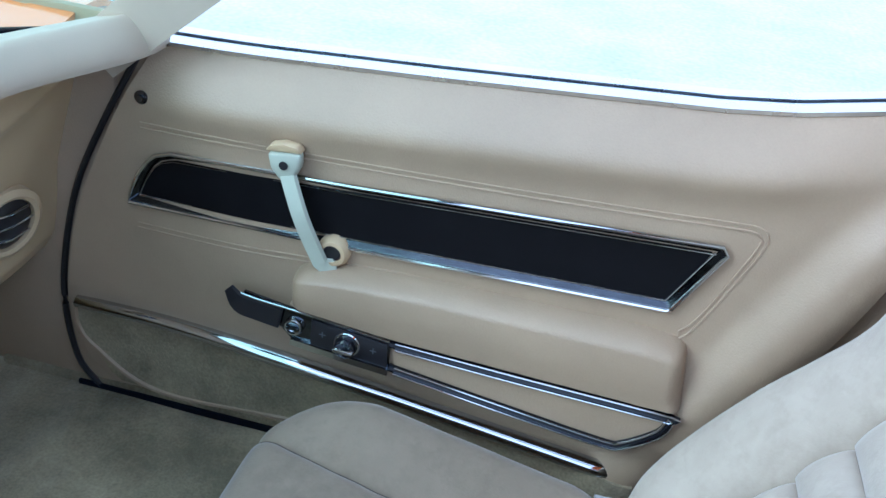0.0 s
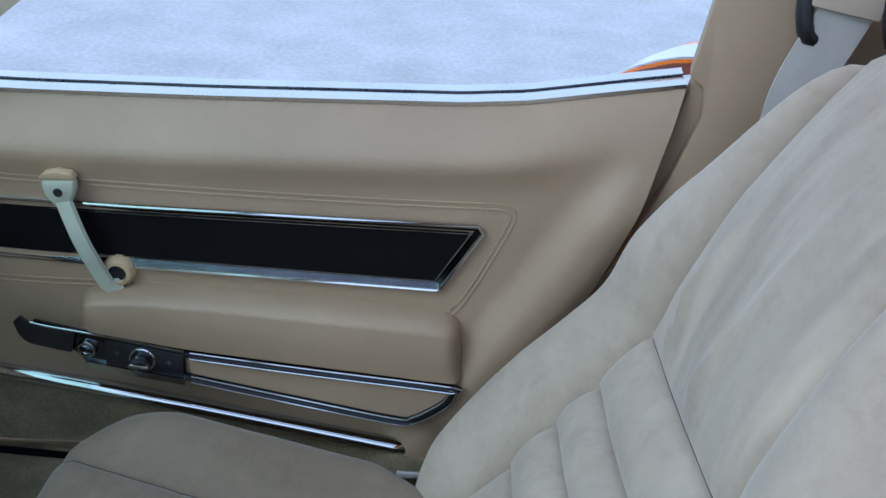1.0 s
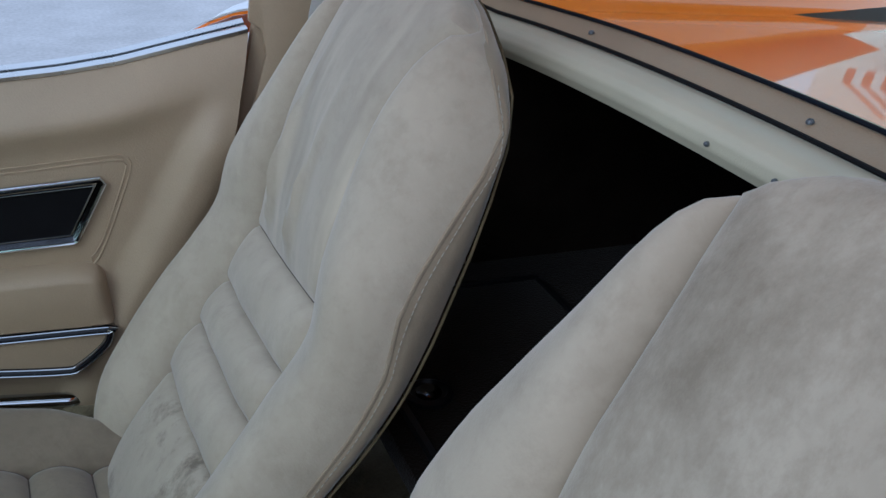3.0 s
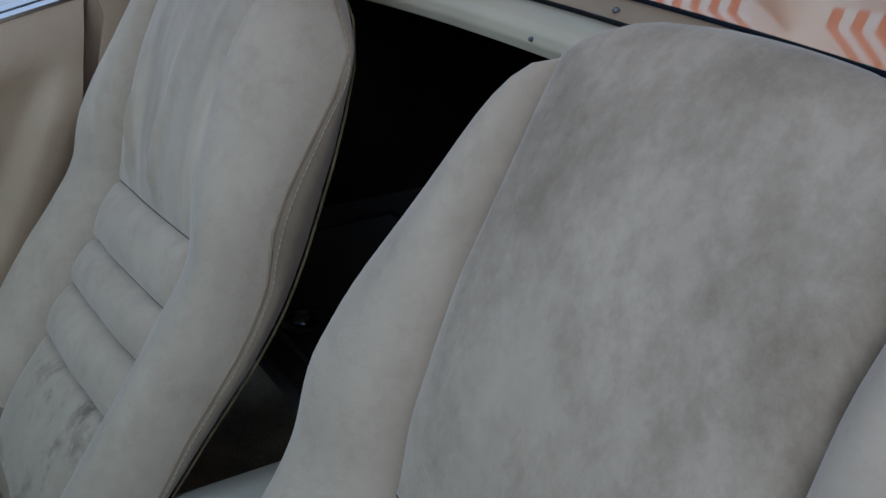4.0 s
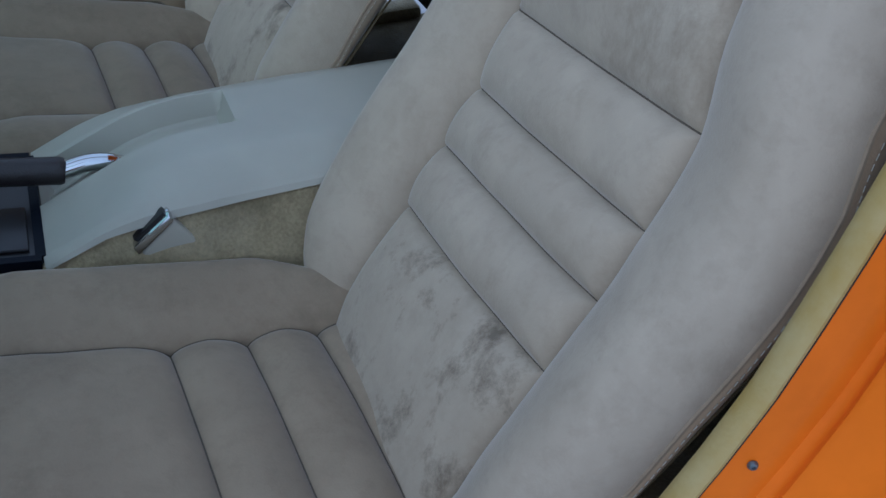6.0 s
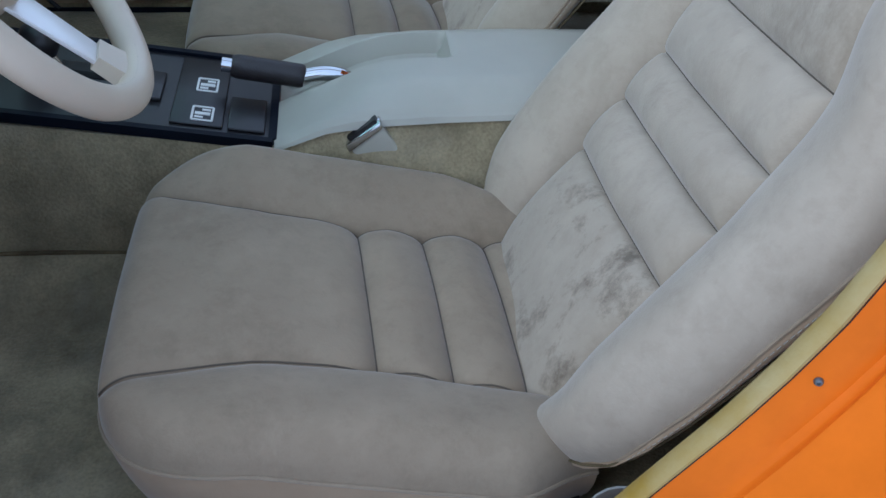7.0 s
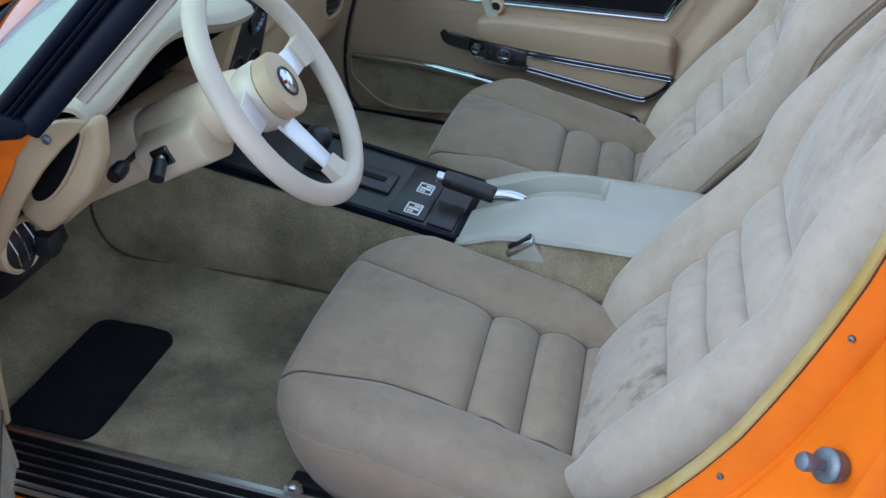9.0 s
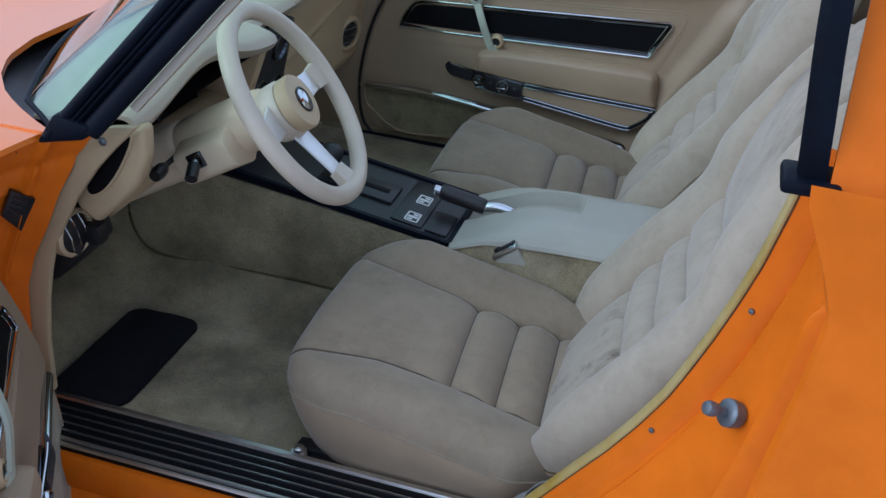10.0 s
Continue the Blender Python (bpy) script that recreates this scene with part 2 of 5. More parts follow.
def part(name, bm, material, parent=None, label="", flat=False):
    """Links a bmesh as one mesh object under a thing or part."""
    bmesh.ops.recalc_face_normals(bm, faces=bm.faces)
    me = bpy.data.meshes.new(name)
    bm.to_mesh(me)
    bm.free()
    me.materials.append(material)
    me.shade_flat() if flat else me.shade_smooth()
    if not flat:
        me.set_sharp_from_angle(angle=radians(38))
    ob = new(name, me)
    if parent is not None:
        ob.parent = parent
    return tagged(ob, label) if label else ob


def grid(fn, nu, nv, keep=None, push=None):
    """A sheet fn(u, v) over the unit square; keep(u, v) picks faces; push: closed to a solid along that vector."""
    bm = bmesh.new()
    vs = [[bm.verts.new(fn(i / nu, j / nv)) for i in range(nu + 1)] for j in range(nv + 1)]
    for j in range(nv):
        for i in range(nu):
            if keep is None or keep((i + 0.5) / nu, (j + 0.5) / nv):
                bm.faces.new((vs[j][i], vs[j][i + 1], vs[j + 1][i + 1], vs[j + 1][i]))
    bmesh.ops.delete(bm, geom=[v for v in bm.verts if not v.link_faces], context="VERTS")
    if push:
        rim = [e for e in bm.edges if len(e.link_faces) == 1]
        pairs = [(e.verts[0], e.verts[1]) for e in rim]
        front = bm.faces[:]
        back = {v: bm.verts.new(v.co + Vector(push)) for v in bm.verts[:]}
        for f in front:
            bm.faces.new([back[v] for v in reversed(f.verts)])
        for a, b in pairs:
            bm.faces.new((a, b, back[b], back[a]))
    return bm


def sweep(path, prof, up=(0, 0, 1), closed=False, caps=True, scale=None):
    """Sweeps a closed outline of (side, up) pairs along path points."""
    bm = bmesh.new()
    path = [Vector(p) for p in path]
    n, rings = len(path), []
    for i, p in enumerate(path):
        a = path[i - 1] if closed or i else path[0]
        b = path[(i + 1) % n] if closed or i < n - 1 else path[-1]
        t = (b - a).normalized()
        side = t.cross(Vector(up)).normalized()
        top = side.cross(t).normalized()
        k = scale[i] if scale else 1.0
        rings.append([bm.verts.new(p + side * x * k + top * y * k) for x, y in prof])
    m = len(prof)
    for i in range(n if closed else n - 1):
        r, q = rings[i], rings[(i + 1) % n]
        for k in range(m):
            bm.faces.new((r[k], r[(k + 1) % m], q[(k + 1) % m], q[k]))
    if caps and not closed:
        bm.faces.new(rings[0][::-1])
        bm.faces.new(rings[-1])
    return bm


def stitches(path, on, off, r):
    """Short thread dashes along a path, in one mesh."""
    pts = spline(path, 4000)
    total = sum((q - p).length for p, q in zip(pts, pts[1:]))
    step, bm = total / 4000, bmesh.new()
    k = 0
    while k + 2 < 4000:
        e = min(4000, k + max(1, int(on / step)))
        d = tube([pts[k], pts[(k + e) // 2], pts[e]], r, 5, up=(0.31, 0.52, 0.8))
        me = bpy.data.meshes.new("dash")
        d.to_mesh(me)
        d.free()
        bm.from_mesh(me)
        bpy.data.meshes.remove(me)
        k = e + max(1, int(off / step))
    return bm


def circle(r, n=10, ry=None):
    return [(r * math.cos(2 * math.pi * k / n), (ry or r) * math.sin(2 * math.pi * k / n)) for k in range(n)]


def tube(path, r, n=10, up=(0, 0, 1), closed=False, scale=None):
    return sweep(path, circle(r, n), up, closed, True, scale)


def box(x0, y0, z0, x1, y1, z1, bevel=0.003, seg=2):
    bm = bmesh.new()
    bmesh.ops.create_cube(bm, size=1)
    for v in bm.verts:
        v.co = Vector((lerp(x0, x1, v.co.x + 0.5), lerp(y0, y1, v.co.y + 0.5), lerp(z0, z1, v.co.z + 0.5)))
    if bevel:
        bmesh.ops.bevel(bm, geom=bm.edges[:], offset=bevel, segments=seg, affect="EDGES", profile=0.5)
    return bm


def prism(outline, way, bevel=0.0, seg=2):
    """A solid: the flat outline of points, pushed along way."""
    bm = bmesh.new()
    way = Vector(way)
    a = [bm.verts.new(p) for p in outline]
    b = [bm.verts.new(Vector(p) + way) for p in outline]
    n = len(a)
    bm.faces.new(a)
    bm.faces.new(b[::-1])
    for k in range(n):
        bm.faces.new((a[k], b[k], b[(k + 1) % n], a[(k + 1) % n]))
    bmesh.ops.recalc_face_normals(bm, faces=bm.faces)
    if bevel:
        bmesh.ops.bevel(bm, geom=bm.edges[:], offset=bevel, segments=seg, affect="EDGES", profile=0.5)
    return bm


def lathe(rings, seg, m):
    """A turned solid from (radius, height) rows about local z, laid by the pose m."""
    bm = bmesh.new()
    rows = [[bm.verts.new(m @ Vector((r * math.cos(2 * math.pi * k / seg), r * math.sin(2 * math.pi * k / seg), h))) for k in range(seg)] for r, h in rings]
    for a, b in zip(rows, rows[1:]):
        for k in range(seg):
            bm.faces.new((a[k], a[(k + 1) % seg], b[(k + 1) % seg], b[k]))
    bm.faces.new(rows[0][::-1])
    bm.faces.new(rows[-1])
    return bm


def facing(p, way, up=(0, 0, 1)):
    """A pose at p whose z looks along way."""
    z = Vector(way).normalized()
    x = Vector(up).cross(z).normalized()
    y = z.cross(x)
    return Matrix(((x.x, y.x, z.x, p[0]), (x.y, y.y, z.y, p[1]), (x.z, y.z, z.z, p[2]), (0, 0, 0, 1)))


def screw(p, way, parent, r=0.006, material=None):
    ob = part("screw", lathe([(r, 0), (r, 0.0012), (r * 0.75, 0.0028), (r * 0.35, 0.0032), (r * 0.3, 0.0018)], 14, facing(p, way)), material or STEEL, parent, "small cross-head screw")
    return ob


# ---- ground ----
def ground_sheet(u, v):
    return ((u - 0.5) * 400, (v - 0.5) * 400, 0)


tagged(part("ground", grid(ground_sheet, 4, 4), ASPHALT, None), "pale grey sunlit asphalt of a car park", "ground", kind="structure")


# ---- seats ----
BACK = spline([(0.035, 0, 0.425), (0.075, 0, 0.485), (0.135, 0, 0.580), (0.173, 0, 0.641), (0.209, 0, 0.699), (0.245, 0, 0.769),
               (0.286, 0, 0.880), (0.330, 0, 0.980), (0.369, 0, 1.050), (0.405, 0, 1.092)], 200)
BACK_LEN = sum((b - a).length for a, b in zip(BACK, BACK[1:]))


def back_at(s):
    k = min(199, int(s * 200))
    return BACK[k].lerp(BACK[k + 1], s * 200 - k), (BACK[min(200, k + 2)] - BACK[max(0, k - 1)]).normalized()


def back_s(z):
    return min(range(201), key=lambda k: abs(BACK[k].z - z)) / 200


RIB_S = [back_s(z) for z in (0.589, 0.650, 0.708, 0.780)]
BACK_W = [(0.0, 0.140), (0.03, 0.180), (0.06, 0.210), (0.10, 0.236), (0.15, 0.252), (0.21, 0.259), (0.3, 0.263), (0.45, 0.266), (0.55, 0.263), (0.63, 0.256), (0.70, 0.246), (0.80, 0.227), (1.0, 0.178)]
BACK_SEAM = [(0.0, 0.126), (0.1, 0.142), (0.25, 0.143), (0.35, 0.143), (0.45, 0.143), (0.54, 0.143), (0.62, 0.139), (0.70, 0.135), (0.80, 0.132), (0.87, 0.134), (0.93, 0.142), (1.0, 0.16)]


def back_w(s):
    """Half width of the back, rounded off at the head."""
    return along(BACK_W, s) * max(0.03, 1 - max(0.0, (s - 0.80) / 0.20) ** 2.6) ** (1 / 2.6)


def bunch(t, k=0.72):
    """0 to 1, crowded towards both ends."""
    return lerp(t, 0.5 - 0.5 * math.cos(math.pi * t), k)


def across(u, w, seam, neg=None):
    """Place across a seat from u, with columns that lie on both seams."""
    neg = neg or seam
    if u < 0.25:
        return -lerp(w, neg, bunch(u * 4))
    if u > 0.75:
        return lerp(seam, w, bunch((u - 0.75) * 4))
    return lerp(-neg, seam, bunch((u - 0.25) * 2))


BACK_ROWS = [0.0, *RIB_S, 1.0]


def back_v(v):
    """Length along the back from v, with rows that lie on the cross seams; fifths of v are the panels."""
    k = min(4, int(v * 5 + 1e-6))
    return lerp(BACK_ROWS[k], BACK_ROWS[k + 1], bunch(v * 5 - k))


def back_front(u, v, wrinkle=0.0, side=1):
    s = back_v(v)
    w = back_w(s)
    seam = min(along(BACK_SEAM, s), w - 0.004)
    y = across(u, w, seam)
    a = abs(y)
    p, t = back_at(max(0.0, min(1.0, s - y * SLANT * smooth(s / 0.15) * smooth((1 - s) / 0.25))))
    nrm = Vector((-t.z, 0, t.x))
    groove = 0.0
    up = smooth((s - 0.56) / 0.32)

    def crown(a):
        return 0.008 * smooth((s - RIB_S[3]) / 0.1) + 0.013 * smooth((s - 0.48) / 0.3) * (1 - smooth((s - 0.80) / 0.2)) * max(0.0, 1 - (a / w) ** 3)

    d = crown(min(a, seam))
    if a <= seam + 1e-6:
        d += 0.006 * (1 - (a / seam) ** 2)
        near = min(abs(s - k) for k in RIB_S) * BACK_LEN
        groove = 0.009 * math.exp(-near / 0.006) + 0.004 * math.exp(-near / 0.018)
        if s < RIB_S[3]:
            edges = [0.02, *RIB_S]
            for e0, e1 in zip(edges, edges[1:]):
                if e0 <= s <= e1:
                    d += 0.009 * math.sin(math.pi * (s - e0) / (e1 - e0)) ** 0.7
        elif wrinkle:
            fold = math.exp(-((s - 0.66) / 0.12) ** 2) * (0.55 + 0.45 * math.sin(y * 14 + 0.8))
            ridge = (1 - abs(math.sin((y + 0.10 * (s - 0.6)) * 34 + 0.6))) ** 3
            d += wrinkle * fold * (ridge - 0.3) * smooth((y + 0.09) / 0.08) * smooth((seam - a) / 0.03) * smooth((s - RIB_S[3]) / 0.06)
    else:
        # side bolster: a raised roll at the lower back that turns into a face falling away beside the head
        b = (a - seam) / max(0.003, w - seam)
        d += (1 - up) * 0.042 * math.sin(math.pi * min(1.0, 0.80 * b)) ** 0.75 * (0.35 + 0.65 * smooth(s / 0.18)) * (1 - 0.3 * smooth((s - 0.25) / 0.3))
        d -= up * smooth((w - seam) / 0.09) * (0.050 * b ** 1.7 - 0.019 * math.sin(math.pi * b ** 0.7))
    d -= max(groove, (0.013 * math.exp(-abs(a - seam) / 0.0065) + 0.006 * math.exp(-abs(a - seam) / 0.022)) * (1 - smooth((s - 0.95) / 0.05)))
    r = lerp(0.046, 0.024, up)
    edge = min((w - a), (1 - s) * BACK_LEN, s * BACK_LEN * 1.2 + (0.0 if a > seam else 0.03))
    k = max(0.0, 1 - edge / r)
    d -= r * (1 - math.sqrt(max(0.0, 1 - k * k)))
    d += 0.0028 * noise.noise((p.x * 14, y * 14, p.z * 14))
    return Vector((p.x, y + lean(s, side), p.z)) + nrm * d


# both worn backrests sag towards the open door, with their cross seams out of level
SLANT = 0.095


def lean(s, side=1):
    return (0.002 if side > 0 else -0.022) * smooth((s - 0.35) / 0.3)


def back_thick(s):
    return along([(0, 0.018), (0.2, 0.028), (0.4, 0.040), (0.6, 0.055), (0.75, 0.066), (0.88, 0.066), (0.95, 0.052), (1.0, 0.03)], s)


def back_rear(u, v, side=1):
    s = back_v(v)
    p, t = back_at(s)
    w = back_w(s)
    y = across(u, w, min(along(BACK_SEAM, s), w - 0.004)) * 0.97 + lean(s, side)
    nrm = Vector((-t.z, 0, t.x))
    return Vector((p.x, y, p.z)) - nrm * (back_thick(s) + 0.02 * (1 - min(1, abs(y) / w) ** 2))


CUSH_F, CUSH_R = -0.354, 0.095


def cush_w(x):
    k = max(0.0, min(1.0, (-0.215 - x) / (-0.215 - CUSH_F)))
    return 0.090 + 0.142 * max(0.0, 1 - k ** 2.6) ** (1 / 2.6) - 0.04 * smooth((x - 0.0) / 0.1)


CUSH_ROWS = [CUSH_F, -0.104, -0.030, 0.042, CUSH_R]


def cush_x(v):
    """Place along the cushion from v: the front half is the smooth panel, then three channels."""
    if v < 0.55:
        t = v / 0.55
        return lerp(CUSH_F, CUSH_ROWS[1], lerp(t, 1 - math.cos(math.pi / 2 * t), 0.6) if t < 1 else 1)
    k = min(2, int((v - 0.55) / 0.15 + 1e-6))
    return lerp(CUSH_ROWS[k + 1], CUSH_ROWS[k + 2], bunch((v - 0.55) / 0.15 - k))


CUSH_SEAM = [(-0.38, 0.150), (-0.345, 0.142), (-0.30, 0.132), (-0.25, 0.122), (-0.2, 0.115), (-0.1, 0.112), (0.1, 0.124)]


def cush_top(u, v):
    x = cush_x(v)
    w = cush_w(x)
    seam = min(along(CUSH_SEAM, x), w - 0.006)
    y = across(u, w, seam)
    a = abs(y)
    z = 0.494 - 0.20 * (x + 0.113)
    z -= 0.16 * max(0.0, -0.22 - x) ** 1.0 * 0.9
    if a <= seam + 1e-6:
        z += 0.010 * (1 - (a / seam) ** 2)
        near = min(abs(x - c) for c in CUSH_ROWS[1:4])
        z -= 0.013 * math.exp(-near / 0.008)
        if x > CUSH_ROWS[1]:
            for c in (-0.067, 0.006, 0.072):
                z += 0.005 * math.exp(-((x - c) / 0.022) ** 2)
        else:
            z += 0.004 * smooth((CUSH_ROWS[1] - x) / 0.05)
    else:
        b = (a - seam) / max(0.02, w - seam)
        z += ((0.026 if y > 0 else 0.016) * math.sin(math.pi * min(1.0, b * 0.8)) ** 0.8 + 0.006 * b) * smooth((x + 0.36) / 0.14)
    z -= 0.006 * math.exp(-abs(a - seam) / 0.006) * smooth((x + 0.368) / 0.02)
    r = 0.042
    edge = min(w - a, (x - CUSH_F) * 1.1)
    k = max(0.0, 1 - edge / r)
    z -= r * (1 - math.sqrt(max(0.0, 1 - k * k)))
    z += 0.0028 * noise.noise((x * 14, y * 14, 3.0))
    return Vector((x - 0.06 * y * smooth((x + 0.35) / 0.1), y, z + 0.03 * y))


def outline_cushion(n=90):
    """Rim of the cushion: one side, the front, the other side."""
    left = [cush_top(0, 1 - k / n) for k in range(n)]
    front = [cush_top(k / 40, 0) for k in range(41)]
    right = [cush_top(1, k / n) for k in range(1, n + 1)]
    return left + front + right


def build_seat(name, label, y, wrinkle):
    seat = thing(name, label, "car seat", "front seats", m=pose(0, y, 0))
    nu, nv = 96, 150

    def which(u, v):
        return "r" if u < 0.25 else "l" if u > 0.75 else min(4, int(v * 5))

    def front(u, v):
        return back_front(u, v, wrinkle, 1 if y < 0 else -1)

    def rear(u, v):
        return back_rear(u, v, 1 if y < 0 else -1)

    part("backrest_bolster", grid(front, nu, nv, lambda u, v: which(u, v) == "l"), SUEDE, seat)
    part("backrest_bolster", grid(front, nu, nv, lambda u, v: which(u, v) == "r"), SUEDE, seat)
    for k in range(4):
        part("backrest_channel", grid(front, nu, nv, lambda u, v, k=k: which(u, v) == k), SUEDE_SOILED if k == 0 else SUEDE, seat, "padded horizontal velour channel")
    part("backrest_panel", grid(front, nu, nv, lambda u, v: which(u, v) == 4), SUEDE_STREAKED if wrinkle else SUEDE_SMUDGED, seat, "smooth upper velour panel of the backrest")
    lift = Vector((-0.0006, 0, 0.0004))
    for u in (0.25, 0.75):
        part("seam", tube([front(u, v) + lift for v in np.linspace(0.01, 0.952, 90) if along(BACK_SEAM, back_v(v)) < back_w(back_v(v)) - 0.006], 0.0014, 5, up=(0.1, 1, 0.2)), SEAM_SHADE, seat, "sewn seam with its crease shade drawn dark")
    for k in range(1, 5):
        part("seam", tube([front(u, k / 5) + lift for u in np.linspace(0.25, 0.75, 40)], 0.0011, 5), SEAM_SHADE, seat, "sewn seam with its crease shade drawn dark")

    rim = [(front(0, k / nv), rear(0, k / nv)) for k in range(nv + 1)]
    rim += [(front(k / 40, 1), rear(k / 40, 1)) for k in range(1, 41)]
    rim += [(front(1, 1 - k / nv), rear(1, 1 - k / nv)) for k in range(1, nv + 1)]

    def wall(u, v):
        k = u * (len(rim) - 1)
        a, b = rim[int(round(k))]
        p = a.lerp(b, v)
        mid = Vector((p.x, 0, p.z))
        return p + (p - mid).normalized() * 0.006 * math.sin(math.pi * v)

    part("backrest_side", grid(wall, len(rim) - 1, 6), SUEDE_WORN_DIM if wrinkle else SUEDE_SIDE, seat, "tan side band of the backrest")
    part("back_shell", grid(rear, 24, 40), VINYL, seat, "moulded tan back shell")
    part("welt", tube([a + (a - b).normalized() * 0.001 for a, b in rim[4:-4:3]], 0.0019, 6, up=(0.3, 1, 0.2)), SUEDE_WORN_DIM, seat, "sewn edge welt with pale stitching")
    for side in (0, 1):
        edge = [front(side, k / nv) for k in range(14, nv - 4, 4)]
        flank = [rear(side, k / nv) for k in range(14, nv - 4, 4)]
        line = [a.lerp(b, 0.16) + Vector((0, math.copysign(0.0052, a.y), 0)) for a, b in zip(edge, flank)]
        part("stitching", stitches(line, 0.0045, 0.0025, 0.0005), STITCH, seat, "pale thread along the side welt")
    part("shell_trim", tube([b + (b - a).normalized() * 0.002 + Vector((0, math.copysign(0.004, b.y), 0)) for a, b in rim[4:-4:3]], 0.0014, 6, up=(0.3, 1, 0.2)), CARPET_EDGE, seat, "raised trim edge of the back shell")

    def cwhich(u, v):
        return "r" if u < 0.25 else "l" if u > 0.75 else 0 if v < 0.55 else 1 + min(2, int((v - 0.55) / 0.15))

    # the passenger cushion takes the copy darkened for shade
    nap = SUEDE_SHADED if wrinkle else SUEDE_WORN_DIM
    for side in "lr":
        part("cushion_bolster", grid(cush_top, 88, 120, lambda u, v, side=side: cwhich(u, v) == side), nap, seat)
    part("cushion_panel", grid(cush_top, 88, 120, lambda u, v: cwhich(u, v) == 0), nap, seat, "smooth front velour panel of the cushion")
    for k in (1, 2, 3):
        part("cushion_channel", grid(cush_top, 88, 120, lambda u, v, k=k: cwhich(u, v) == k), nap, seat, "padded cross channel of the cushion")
    up = Vector((0, 0, 0.0005))
    for u in (0.25, 0.75):
        part("seam", tube([cush_top(u, v) + up for v in np.linspace(0.035, 0.98, 70)], 0.0010, 5, up=(0.1, 1, 0.2)), SEAM_SHADE, seat, "sewn seam with its crease shade drawn dark")
    for v in (0.55, 0.70, 0.85):
        part("seam", tube([cush_top(u, v) + up for u in np.linspace(0.25, 0.75, 40)], 0.0011, 5), SEAM_SHADE, seat, "sewn seam with its crease shade drawn dark")
    rim2 = outline_cushion()

    def skirt(u, v):
        p = rim2[int(round(u * (len(rim2) - 1)))]
        foot = Vector((p.x * 0.92 + 0.004, p.y * 0.90, 0.362))
        q = p.lerp(foot, v)
        c = Vector((max(-0.2, p.x), 0, q.z))
        return q + (q - c).normalized() * (0.006 * math.sin(math.pi * min(1, v * 1.1)) ** 0.7)

    part("cushion_skirt", grid(skirt, len(rim2) - 1, 10), SUEDE_SIDE, seat, "tan side band of the cushion")
    part("cushion_welt", tube(rim2[::2], 0.0024, 6, up=(0.01, 0.02, 1)), SUEDE_WORN_DIM, seat, "sewn edge welt")
    part("seat_track", box(-0.318, -0.198, 0.35, 0.1, -0.17, 0.368, 0.004), BLACK, seat, "black steel seat track")
    part("seat_track", box(-0.318, 0.17, 0.35, 0.1, 0.198, 0.368, 0.004), BLACK, seat, "black steel seat track")
    part("track_bolt", lathe([(0.014, 0), (0.014, 0.003), (0.009, 0.003), (0.009, 0.011), (0.006, 0.013)], 6, pose(-0.306, -0.208, 0.366)), STEEL, seat, "zinc hexagon bolt")
    return seat


build_seat("bucket_seat", "beige velour driver bucket seat with stained lower backrest", -0.352, 0.0)
tagged(part("lint_speck", lathe([(0.0015, 0), (0.0022, 0.0006), (0.001, 0.0014)], 7, facing((0.318, -0.385, 1.003), (-0.9, 0, 0.42))), STITCH), "tiny pale lint speck on the driver backrest", "lint")
build_seat("bucket_seat", "beige velour passenger seat with shade-toned cushion and creased backrest", 0.355, 0.016)


# ---- door with its trim; built for the passenger side ----
DOOR_FRONT = [(0.0, -0.632), (0.06, -0.660), (0.15, -0.678), (0.25, -0.680), (0.45, -0.663), (0.6, -0.643), (0.8, -0.600), (1.0, -0.548)]
DOOR_REAR = [(0.0, 0.08), (0.2, 0.13), (0.4, 0.185), (0.6, 0.225), (0.8, 0.258), (1.0, 0.284)]


def door_top(x):
    return along([(-0.6, 0.868), (-0.54, 0.870), (-0.23, 0.893), (0.05, 0.917), (0.12, 0.927), (0.2, 0.945), (0.29, 0.965)], x) - 0.012


def door_y(x, z):
    h = door_top(x) - z
    y = 0.658 + 0.015 * smooth((-0.4 - x) / 0.25)
    # rolled shoulder under the window, with a soft crease below it
    y += 0.026 * max(0.0, 1 - h / 0.062) ** 1.5
    y -= 0.011 * math.exp(-((h - 0.056) / 0.026) ** 2) * smooth((x + 0.60) / 0.15) * (1 - smooth((x - 0.10) / 0.12))
    # sweep at the rear, falling from the pillar to the armrest
    k = x - (0.092 + (z - 0.64) * 0.53)
    y -= 0.024 * smooth((k + 0.005) / 0.045) * (1 - smooth((z - 0.80) / 0.10))
    y += 0.034 * smooth((k - 0.055) / 0.085) * (1 - 0.6 * smooth((z - 0.84) / 0.08))
    y += 0.012 * smooth((0.53 - z) / 0.05)
    return y


